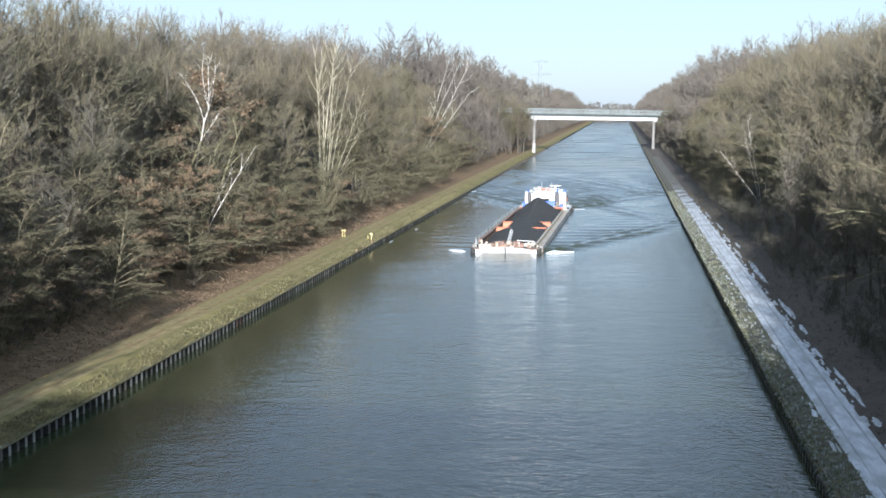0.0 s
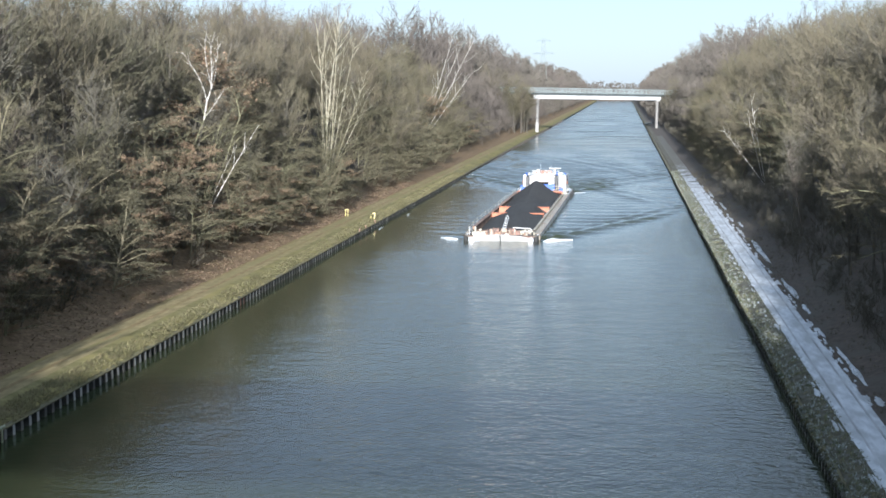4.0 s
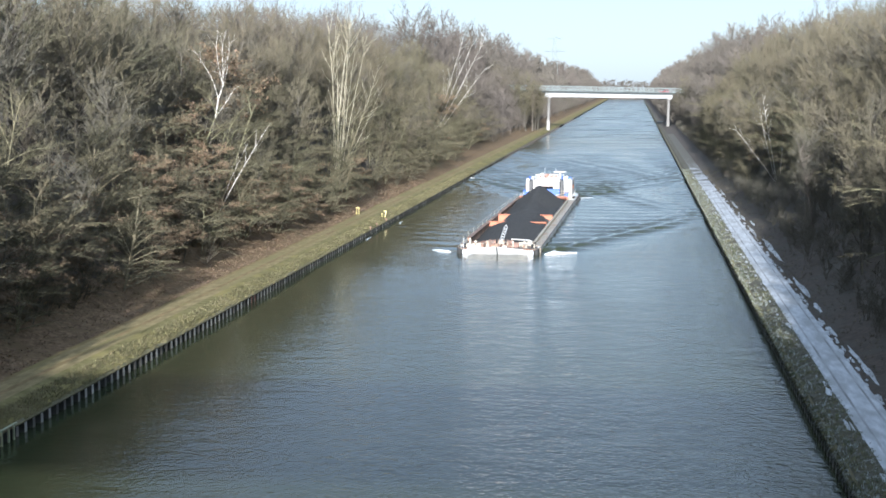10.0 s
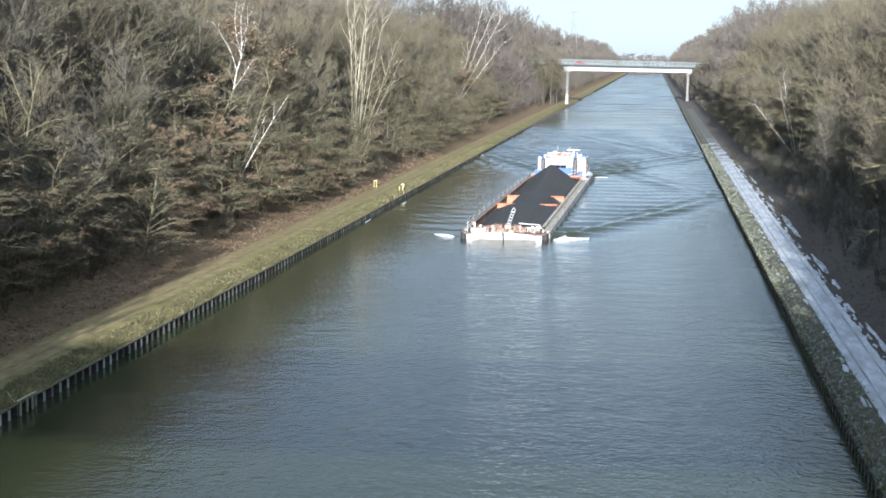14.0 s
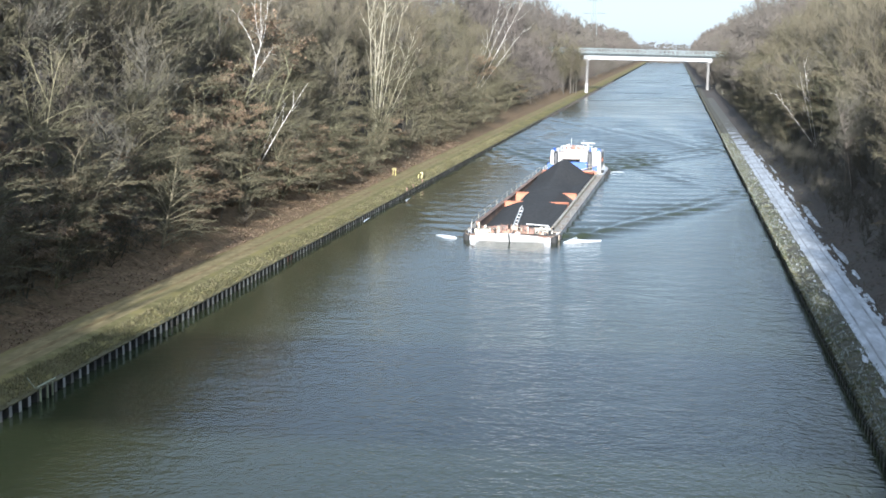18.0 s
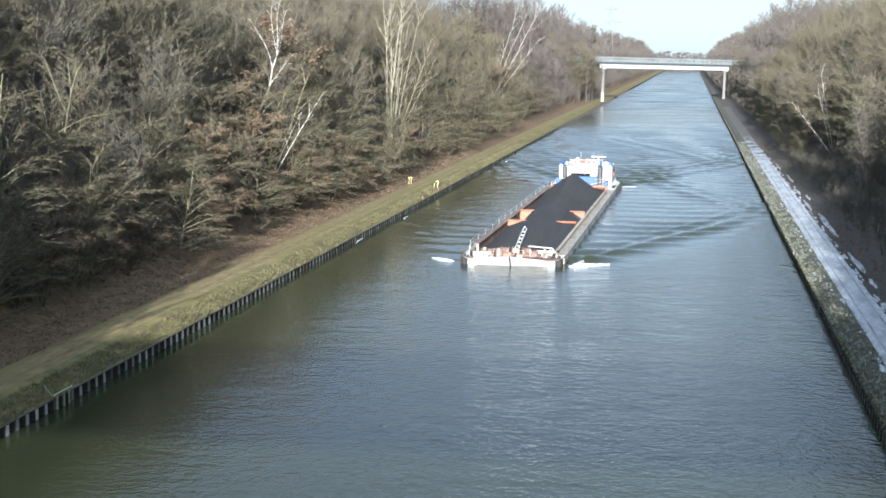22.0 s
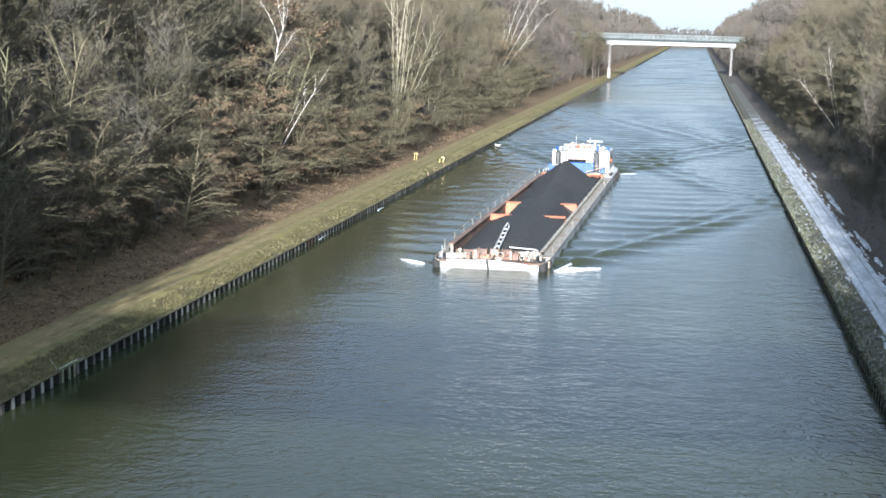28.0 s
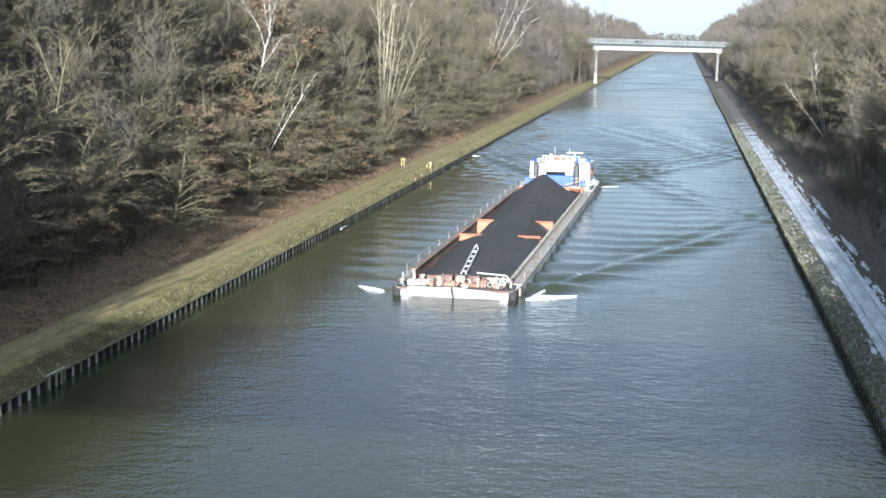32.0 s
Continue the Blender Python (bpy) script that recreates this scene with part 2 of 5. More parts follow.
TWIG = twig_material("brown_twigs", ((0.132, 0.115, 0.074), (0.156, 0.126, 0.08), (0.12, 0.115, 0.066), (0.14, 0.116, 0.084), (0.125, 0.112, 0.063)), 0.25)
OLIVETWIG = twig_material("olive_twigs", ((0.105, 0.094, 0.053), (0.125, 0.106, 0.06), (0.086, 0.082, 0.047), (0.118, 0.093, 0.057)), 0.3)
GREYTWIG = twig_material("grey_twigs", ((0.12, 0.109, 0.082), (0.102, 0.095, 0.072), (0.134, 0.116, 0.088)), 0.3)
BIRCH = material("white_birch_bark", (0.50, 0.47, 0.41), (0.74, 0.71, 0.65), 4.0, 0.75, 0.3, c3=(0.16, 0.14, 0.12), scale3=2.2, stretch=(1, 1, 1.5))
CREAMBARK = material("cream_bark", (0.36, 0.33, 0.235), (0.56, 0.52, 0.39), 4.0, 0.8, 0.3, c3=(0.28, 0.25, 0.16), scale3=1.2, stretch=(1, 1, 0.4))
OAKLEAF = material("withered_oak_leaves", (0.155, 0.108, 0.065), (0.25, 0.177, 0.108), 1.5, 0.85, 0.0, vary=("island", 0.35, 0.02))
FALLEN = material("fallen_leaf_brown", (0.13, 0.088, 0.052), (0.27, 0.19, 0.115), 1.5, 0.9, 0.0, vary=("island", 0.35, 0.02))
GRASSBLADE = material("grass_blades", (0.125, 0.112, 0.045), (0.21, 0.182, 0.09), 0.6, 0.9, 0.0, coord="World", vary=("island", 0.4, 0.02))
FROSTBLADE = material("frosted_weeds", (0.06, 0.075, 0.028), (0.17, 0.155, 0.08), 0.9, 0.9, 0.0, coord="World", vary=("island", 0.5, 0.02), c3=(0.34, 0.36, 0.34), scale3=3.2)
DEADGRASS = material("dead_brown_grass", (0.06, 0.055, 0.036), (0.13, 0.112, 0.072), 0.9, 0.9, 0.0, coord="World", vary=("island", 0.45, 0.02))
CONCRETE = material("bridge_concrete", (0.26, 0.25, 0.23), (0.36, 0.35, 0.33), 1.2, 0.85, 0.2, c3=(0.34, 0.33, 0.30), scale3=0.3)
PIER = material("weathered_grey_pier", (0.15, 0.145, 0.135), (0.23, 0.22, 0.205), 1.2, 0.9, 0.2)
PALE = material("pale_painted_girder", (0.36, 0.375, 0.38), (0.46, 0.475, 0.48), 0.8, 0.6, 0.1, c3=(0.48, 0.49, 0.49), scale3=0.2)
RAILGREY = material("grey_green_railing_paint", (0.19, 0.225, 0.225), (0.27, 0.305, 0.30), 2.0, 0.55, 0.1)
DARKBAND = material("dark_deck_edge", (0.04, 0.05, 0.05), (0.08, 0.092, 0.092), 1.0, 0.7, 0.2)
ASPHALT = material("asphalt", (0.04, 0.04, 0.042), (0.07, 0.07, 0.07), 6.0, 0.9, 0.4)


# ---- builders ----
class Geo:
    """Collects vertices and faces for one mesh."""

    def __init__(self):
        self.v, self.f, self.smooth = [], [], []

    def add(self, verts, faces, smooth=False):
        k = len(self.v)
        self.v += verts
        self.f += [tuple(i + k for i in q) for q in faces]
        self.smooth += [smooth] * len(faces)

    def box(self, c, s, ch=0.0, m=None):
        """A chamfered box at c with size s; m turns it."""
        hx, hy, hz = s[0] / 2, s[1] / 2, s[2] / 2
        ch = min(ch, hx * 0.9, hy * 0.9, hz * 0.9)
        if ch <= 0:
            vs = [Vector((x * hx, y * hy, z * hz)) for x in (-1, 1) for y in (-1, 1) for z in (-1, 1)]
            fs = [(0, 1, 3, 2), (4, 6, 7, 5), (0, 4, 5, 1), (2, 3, 7, 6), (0, 2, 6, 4), (1, 5, 7, 3)]
        else:
            vs, fs, idx = [], [], {}
            for x in (-1, 1):
                for y in (-1, 1):
                    for z in (-1, 1):
                        for a in range(3):
                            p = [x * (hx - ch), y * (hy - ch), z * (hz - ch)]
                            p[a] = (x, y, z)[a] * (hx, hy, hz)[a]
                            idx[(x, y, z, a)] = len(vs)
                            vs.append(Vector(p))
            for a in range(3):
                b, c2 = (a + 1) % 3, (a + 2) % 3
                for s0 in (-1, 1):
                    q = []
                    for u, w in ((-1, -1), (1, -1), (1, 1), (-1, 1)):
                        k = [0, 0, 0]
                        k[a], k[b], k[c2] = s0, u, w
                        q.append(idx[(*k, a)])
                    fs.append(tuple(q if s0 > 0 else q[::-1]))
                for u in (-1, 1):
                    for w in (-1, 1):
                        e = []
                        for s0 in (-1, 1):
                            k = [0, 0, 0]
                            k[a], k[b], k[c2] = s0, u, w
                            e.append((idx[(*k, b)], idx[(*k, c2)]))
                        q = (e[0][0], e[1][0], e[1][1], e[0][1])
                        fs.append(q if u * w > 0 else q[::-1])
            for x in (-1, 1):
                for y in (-1, 1):
                    for z in (-1, 1):
                        q = tuple(idx[(x, y, z, a)] for a in range(3))
                        fs.append(q if x * y * z > 0 else q[::-1])
        o = Vector(c)
        self.add([tuple((m @ p if m else p) + o) for p in vs], fs)
        return self

    def tube(self, pts, radii, sides=6, cap=True):
        """A round bar along pts."""
        pts = [Vector(p) for p in pts]
        if not isinstance(radii, (list, tuple)):
            radii = [radii] * len(pts)
        k, vs, fs = len(self.v), [], []
        for i, p in enumerate(pts):
            d = (pts[min(i + 1, len(pts) - 1)] - pts[max(i - 1, 0)]).normalized()
            a = d.cross(Vector((0.31, 0.87, 0.12)) if abs(d.z) > 0.7 else Vector((0, 0, 1))).normalized()
            b = d.cross(a)
            for j in range(sides):
                w = 2 * math.pi * j / sides
                vs.append(tuple(p + (a * math.cos(w) + b * math.sin(w)) * radii[i]))
        for i in range(len(pts) - 1):
            for j in range(sides):
                j2 = (j + 1) % sides
                fs.append((i * sides + j, i * sides + j2, (i + 1) * sides + j2, (i + 1) * sides + j))
        self.add(vs, fs, True)
        if cap:
            self.add(vs[:sides], [tuple(range(sides))[::-1]])
            self.add(vs[-sides:], [tuple(range(sides))])
        return self

    def spike(self, p, q, r):
        """A thin three-sided twig from p to q."""
        d = q - p
        a = d.cross(Vector((0.3, 0.2, 0.93)))
        if a.length < 1e-6:
            return
        a = a.normalized() * r
        b = d.cross(a).normalized() * r
        self.add([tuple(p + a), tuple(p - a * 0.5 + b * 0.87), tuple(p - a * 0.5 - b * 0.87), tuple(q)], [(0, 1, 3), (1, 2, 3), (2, 0, 3)], True)

    def prism(self, poly, axis, lo, hi):
        """A polygon (pairs in the two other axes, in order) drawn out along an axis."""
        n = len(poly)

        def put(p, w):
            return (w, *p) if axis == 0 else (p[0], w, p[1]) if axis == 1 else (*p, w)
        vs = [put(p, lo) for p in poly] + [put(p, hi) for p in poly]
        fs = [tuple(range(n))[::-1], tuple(range(n, 2 * n))] + [(i, (i + 1) % n, n + (i + 1) % n, n + i) for i in range(n)]
        if axis == 1:
            fs = [q[::-1] for q in fs]
        self.add(vs, fs)
        return self

    def mesh(self, name, mat):
        me = bpy.data.meshes.new(name)
        me.from_pydata(self.v, [], self.f)
        me.polygons.foreach_set("use_smooth", self.smooth)
        for mt in (mat if isinstance(mat, (list, tuple)) else [mat]):
            me.materials.append(mt)
        me.update()
        return me


def part(name, g, mat, parent, label="", at=None):
    """One mesh object under a thing or a part."""
    ob = new(name, g.mesh(name, mat) if isinstance(g, Geo) else g)
    ob.parent = parent
    if at:
        ob.matrix_basis = at
    if label:
        ob["label"] = label
    return ob


def thing(name, label, category, group="", at=None):
    ob = tagged(new(name), label, category, group)
    ob.empty_display_size = 0.3
    if at:
        ob.matrix_basis = at
    return ob


def solo(name, g, mat, label, category, group="", kind="", at=None):
    ob = tagged(new(name, g.mesh(name, mat) if isinstance(g, Geo) else g), label, category, group, kind)
    if at:
        ob.matrix_basis = at
    return ob


WL, WR = -34.65, 10.65                 # faces of the two sheet-pile walls
END = 1850.0                           # the far bend of the canal


def lump(x, y, s=0.12):
    return noise.noise((x * s, y * s, 3.7))


def ground_z(x, y):
    """Height of the ground beside the canal."""
    if y > END:
        d = y - END
        return min(1.0 + d * 0.03, 2.5) + 0.25 * lump(x, y)
    if x < WL:
        d = WL - x
        k = ((0, 0.66), (1.2, 0.8), (2.2, 0.9), (3.6, 1.0), (5.6, 1.1), (8.5, 1.5), (12, 3.0), (34, 13.0), (70, 14.0), (4000, 15.0))
    else:
        d = x - WR
        k = ((0, 0.74), (1.6, 1.1), (2.0, 1.2), (4.0, 1.3), (5.2, 1.5), (7.5, 2.3), (28, 13.0), (60, 14.0), (4000, 15.0))
    for (a, za), (b, zb) in zip(k, k[1:]):
        if d <= b:
            z = za + (zb - za) * (d - a) / (b - a)
            break
    rough = (0.02 if y < 300 else 0.0) if d < 8 else min(0.02 + (d - 8) * 0.03, 0.5)
    return z + rough * lump(x, y, 0.35) + 0.6 * rough * lump(x, y, 1.1)


# ---- ground, water and banks ----
def ground():
    left = [0.43, 1.2, 2.2, 3.0, 3.7, 4.1, 5.1, 5.5, 6.2, 7.2, 8.5, 10, 12, 15, 19, 24, 29, 34, 45, 70, 140, 400, 1200, 2600]
    right = [0.43, 1.0, 1.8, 2.3, 2.45, 3.45, 3.6, 4.0, 4.6, 5.2, 6.2, 7.5, 10, 14, 18, 23, 28, 40, 60, 140, 400, 1200, 2600]
    xs = [WL - d for d in reversed(left)] + [WL - 0.5, WR + 0.5] + [WR + d for d in right]
    ys = [-900, -500, -300, -200, -120, -60, 0] + [30 + 2.0 * i for i in range(136)] + [302 + 8 * i for i in range(50)] + [720 + 40 * i for i in range(28)] + [1840, 1849, 1850.5, 1870, 1900, 2000, 2300, 2900, 3800]
    nl = len(left)
    cols = len(xs)
    vs, fs, mi = [], [], []
    for y in ys:
        for i, x in enumerate(xs):
            if i in (nl, nl + 1) and y < END:
                z = -3.0
            else:
                z = ground_z(x, y)
            vs.append((x, y, z))
    for r in range(len(ys) - 1):
        for c in range(cols - 1):
            fs.append((r * cols + c, r * cols + c + 1, (r + 1) * cols + c + 1, (r + 1) * cols + c))
            x = (xs[c] + xs[c + 1]) / 2
            if ys[r] > END - 1:
                k = 0
            elif x < WL:
                d = WL - x
                k = 1 if d < 3.0 else 7 if d < 3.7 else 2 if d < 4.1 else 7 if d < 5.1 else 2 if d < 5.5 else 3 if d < 13 else 0
            elif x > WR:
                d = x - WR
                k = 5 if d < 1.8 else 8 if (2.3 < d < 2.45 or 3.45 < d < 3.6) and ys[r] < 300 else 4 if d < 4.0 and ys[r] < 520 else 6 if d < 10 else 0
            else:
                k = 6
            mi.append(k)
    me = bpy.data.meshes.new("ground")
    me.from_pydata(vs, [], fs)
    for m in (GROUND, GRASS, PATH, LEAFBED, SNOW, VERGE, DIRT, TRACK, RUT):
        me.materials.append(m)
    me.polygons.foreach_set("material_index", mi)
    me.polygons.foreach_set("use_smooth", [True] * len(fs))
    return tagged(new("ground", me), "canal banks with grass, earth track, snowy towpath and wooded slopes", "ground", kind="structure")


ground()


def water():
    g = Geo()
    xs = [WL - 0.3 + (WR - WL + 0.6) * i / 22 for i in range(23)]
    ys = [-900, -300, -60, 0, 60, 120, 180] + [200 + 1.6 * i for i in range(438)] + [910 + 45 * i for i in range(21)] + [END - 2]
    vs = []
    for y in ys:
        k = min(1, max(0, (y - 210) / 130)) * (1 if y < 905 else 0)
        for x in xs:
            vs.append((x, y, k * (0.07 * noise.noise((x * 0.09, y * 0.2, 0.5)) + 0.05 * noise.noise((x * 0.2, y * 0.45, 4.5))) if k else 0.0))
    c = len(xs)
    g.add(vs, [(r * c + i, r * c + i + 1, (r + 1) * c + i + 1, (r + 1) * c + i) for r in range(len(ys) - 1) for i in range(c - 1)], True)
    return solo("water", g, WATER, "rippled grey-blue canal water", "water", kind="structure")


water()


def bar_y(g, x0, x1, z0, z1, y0, y1, ch=0.03):
    g.box(((x0 + x1) / 2, (y0 + y1) / 2, (z0 + z1) / 2), (x1 - x0, y1 - y0, z1 - z0), ch)


def pile_walls():
    pitch = 1.1
    for side, x, top, name in ((1, WL, 0.64, "pile_wall_left"), (-1, WR, 0.7, "pile_wall_right")):
        g = Geo()
        # sheet behind the pans, coloured dark for the shade in the gaps
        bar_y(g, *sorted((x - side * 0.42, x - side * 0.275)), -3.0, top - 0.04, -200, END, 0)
        wall = solo(name, g, BACKING, "corrugated rusty steel sheet-pile bank wall, recess shade painted dark", "wall", kind="structure")
        g = Geo()
        bar_y(g, *sorted((x - side * 0.44, x + side * 0.03)), top - 0.04, top + 0.05, -200, END - 1, 0.02)
        part("cap_beam", g, CAP, wall, "weathered capping beam")
        # one pan of the corrugation: a flat face with two slanted webs
        h = 0.17
        poly = [(-0.33, -side * 0.28), (-0.19, side * 0.02), (0.15, side * 0.02), (0.30, -side * 0.28)]
        me = []
        for mat in (PILE, PILE_LIGHT, PILE_RED):
            gg = Geo()
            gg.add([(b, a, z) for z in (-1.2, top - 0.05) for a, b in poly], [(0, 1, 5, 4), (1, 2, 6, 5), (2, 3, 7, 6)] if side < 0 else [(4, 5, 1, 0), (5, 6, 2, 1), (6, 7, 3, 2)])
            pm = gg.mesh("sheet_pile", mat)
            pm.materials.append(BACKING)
            # both webs get the backing's painted-in shade, only the flat face stays pile-coloured
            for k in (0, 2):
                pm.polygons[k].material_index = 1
            me.append(pm)
        rng = random.Random(5 + side)
        count, y = 0, 50.0
        rest = Geo()
        while y < 1000:
            red = side > 0 and 119.3 < y < 122.4
            # the painted-pale piles are commonest where the left wall lies in sun
            light = side > 0 and rng.random() < (0.7 if 60 < y < 125 else 0.55 if y < 200 else 0.25)
            if count < 290:
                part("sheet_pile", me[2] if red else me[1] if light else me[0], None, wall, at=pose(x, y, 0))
            elif y < 800:
                rest.add([(x + b, y + a, z) for z in (-0.6, top - 0.05) for a, b in poly], [(0, 1, 5, 4), (1, 2, 6, 5), (2, 3, 7, 6)] if side < 0 else [(4, 5, 1, 0), (5, 6, 2, 1), (6, 7, 3, 2)])
            y += pitch
            count += 1
        tagged(part("far_piles", rest, PILE, wall), kind="stuff")


# ---- woods ----
def rot_to(d, tilt, turn):
    """d tilted away by an angle, about a random turn."""
    a = d.cross(Vector((0.21, 0.35, 0.91))).normalized()
    b = d.cross(a).normalized()
    return (d * math.cos(tilt) + (a * math.cos(turn) + b * math.sin(turn)) * math.sin(tilt)).normalized()


def bend(rng, p, d, ln, n, lift, droop, wander):
    """A curved line of n steps from p: it climbs first and droops towards its tip."""
    pts = [p.copy()]
    for i in range(n):
        u = (i + 0.5) / n
        d = (d + Vector((rng.uniform(-wander, wander), rng.uniform(-wander, wander), lift * (1 - u) - droop * u))).normalized()
        p = p + d * ln / n
        pts.append(p.copy())
    return pts


def along(pts, f):
    u = min(max(f, 0.0), 0.9999) * (len(pts) - 1)
    i = int(u)
    return pts[i].lerp(pts[i + 1], u - i), (pts[i + 1] - pts[i]).normalized()


def sprig(g, rng, p, q, r):
    """The finest twig: a single tapering sliver."""
    a = (q - p).cross(Vector((rng.uniform(-1, 1), rng.uniform(-1, 1), rng.uniform(-1, 1))))
    a = a.normalized() * r
    g.add([tuple(p + a), tuple(p - a), tuple(q)], [(0, 1, 2)])


def leaf_at(g, rng, c, s):
    u = Vector((rng.uniform(-1, 1), rng.uniform(-1, 1), rng.uniform(-0.7, 0.7))).normalized() * s
    w = u.cross(Vector((rng.uniform(-0.6, 0.6), rng.uniform(-0.6, 0.6), 1))).normalized() * s * 0.6
    g.add([tuple(c - u), tuple(c + w), tuple(c + u), tuple(c - w + Vector((0, 0, s * 0.3)))], [(0, 1, 2), (0, 2, 3)])


def taper(r0, r1, n):
    return [r0 + (r1 - r0) * i / (n - 1) for i in range(n)]


def dome_tree(seed, h=19.0, width=10.0, base=0.25, lobes=7, boughs=44, branches=6, twigs=15, twig_r=0.016, twig_l=0.9, r0=0.19, sides=6, up=0.1):
    """A tall bare tree: trunk, boughs that rise into rounded lobes, and a haze of fine twigs round each lobe."""
    rng = random.Random(seed)
    wood, fine = Geo(), Geo()
    trunk = bend(rng, Vector((0, 0, -0.4)), Vector((rng.uniform(-0.06, 0.06), rng.uniform(-0.06, 0.06), 1)), h * 0.86, 7, 0.1, 0.0, 0.07)
    wood.tube(trunk, [1.35 * r0] + taper(r0, 0.03, 7), sides, False)
    mid, half = Vector((0, 0, h * (1 + base) / 2)), Vector((width / 2, width / 2, h * (1 - base) / 2))
    heads = []
    for k in range(lobes):
        z = 1 - 1.75 * (k + 0.5) / lobes
        a = 2.4 * k + rng.uniform(-0.5, 0.5)
        w = math.sqrt(max(0.05, 1 - z * z))
        heads.append((mid + Vector((math.cos(a) * w * half.x, math.sin(a) * w * half.y, z * half.z)) * rng.uniform(0.5, 0.68), width * rng.uniform(0.2, 0.3)))
    for k in range(boughs):
        c, rad = heads[k % lobes]
        v = Vector((rng.gauss(0, 1), rng.gauss(0, 1), rng.gauss(0.25, 1))).normalized()
        e = c + v * rad * rng.uniform(0.6, 1.0)
        out = math.hypot(e.x, e.y)
        q, td = along(trunk, max(0.12, min(0.93, (e.z - out * rng.uniform(0.7, 1.3)) / (h * 0.86))))
        ctl = q.lerp(e, 0.5) + Vector((0, 0, -0.12 * out)) + Vector((rng.uniform(-0.5, 0.5), rng.uniform(-0.5, 0.5), 0))
        pts = [q * (1 - t) ** 2 + ctl * 2 * t * (1 - t) + e * t * t for t in (0, 0.25, 0.5, 0.75, 1)]
        rb = rng.uniform(0.05, 0.085) * h / 19
        wood.tube(pts, taper(rb, 0.012, 5), 4, False)
        for b in range(branches):
            o, od = along(pts, 0.35 + 0.65 * (b + rng.random()) / branches)
            d = (od * 0.6 + (o - c).normalized() * 0.5 + Vector((rng.gauss(0, 0.5), rng.gauss(0, 0.5), up + rng.gauss(0, 0.3)))).normalized()
            br = bend(rng, o, d, rad * rng.uniform(0.45, 0.95), 2, 0.2, 0.1, 0.25)
            fine.tube(br, [0.026, 0.018, 0.007], 3, False)
            for t in range(twigs):
                a, ad = along(br, 0.1 + 0.9 * rng.random())
                dd = rot_to(ad, rng.uniform(0.25, 1.0), rng.uniform(0, 6.28)) + Vector((0, 0, 0.12))
                sprig(fine, rng, a, a + dd * twig_l * rng.uniform(0.4, 1.15), twig_r)
    return wood, fine, Geo()


def fan_tree(seed, h=10.0, stems=3, limbs=20, branches=9, twigs=11, reach=0.5, steep=0.7, lift=0.12, droop=0.32, low=0.1, toward=0.5, r0=0.12, twig_r=0.015, twig_l=0.75, leaves=0.0, leaf=0.09, hang=0.05):
    """A slope-edge tree: leaning stems and arching limbs that droop in feathery fans, mostly towards +x; some hold withered leaves."""
    rng = random.Random(seed)
    wood, fine, leafy = Geo(), Geo(), Geo()
    for s in range(stems):
        a = rng.uniform(0, 6.28)
        d = Vector((0.22 * toward + 0.18 * math.cos(a), 0.2 * math.sin(a), 1)).normalized()
        stem = bend(rng, Vector((0.25 * math.cos(a), 0.25 * math.sin(a), -0.4)), d, h * (0.9 if s == 0 else rng.uniform(0.6, 0.85)), 6, 0.1, 0.03, 0.1)
        wood.tube(stem, taper(r0 * (1 if s == 0 else 0.75), 0.02, 7), 6, False)
        n = max(4, limbs // stems)
        for k in range(n):
            f = low + (0.97 - low) * (k + rng.random()) / n
            q, td = along(stem, f)
            az = rng.uniform(-math.pi, math.pi) * (1 - 0.45 * toward * rng.random())
            el = steep * rng.uniform(0.5, 1.2) * (0.65 + 0.5 * f)
            d = Vector((math.cos(az) * math.cos(el), math.sin(az) * math.cos(el), math.sin(el)))
            ln = h * reach * (1.1 - 0.55 * f) * rng.uniform(0.65, 1.15)
            pts = bend(rng, q, d, ln, 5, lift, droop, 0.12)
            rb = 0.055 * h / 10 * (1.1 - 0.5 * f)
            wood.tube(pts, taper(rb, 0.012, 6), 4, False)
            held = leaves and rng.random() < leaves
            for b in range(branches):
                o, od = along(pts, 0.18 + 0.82 * (b + rng.random()) / branches)
                side = od.cross(Vector((0, 0, 1))).normalized() * (1 if b % 2 else -1)
                bd = (od * rng.uniform(0.6, 1.1) + side * rng.uniform(0.4, 1.0) + Vector((0, 0, rng.uniform(-0.15, 0.35)))).normalized()
                br = bend(rng, o, bd, ln * rng.uniform(0.2, 0.42), 3, 0.1, 0.22, 0.15)
                fine.tube(br, [0.022, 0.017, 0.012, 0.006], 3, False)
                for t in range(twigs):
                    a, ad = along(br, 0.08 + 0.92 * rng.random())
                    dd = (rot_to(ad, rng.uniform(0.2, 0.8), rng.uniform(0, 6.28)) + Vector((0, 0, -hang))).normalized()
                    e = a + dd * twig_l * rng.uniform(0.4, 1.15)
                    sprig(fine, rng, a, e, twig_r)
                    if held and rng.random() < 0.8:
                        for _ in range(9):
                            leaf_at(leafy, rng, a.lerp(e, rng.random()) + Vector((rng.gauss(0, 0.08), rng.gauss(0, 0.08), rng.gauss(-0.04, 0.05))), leaf * rng.uniform(0.6, 1.15))
    return wood, fine, leafy


def tree_kind(name, label, category, group, wood_mat, fine_mat, crown_label, made):
    """One tree as a thing with trunk and crown (and leaves)."""
    w, f, lv = made
    t = thing(name, label, category, group)
    part("trunk", w, wood_mat, t)
    c = part("crown", f, fine_mat, t, crown_label)
    if lv.f:
        part("leaves", lv, OAKLEAF, c, "withered russet leaves")
    return t


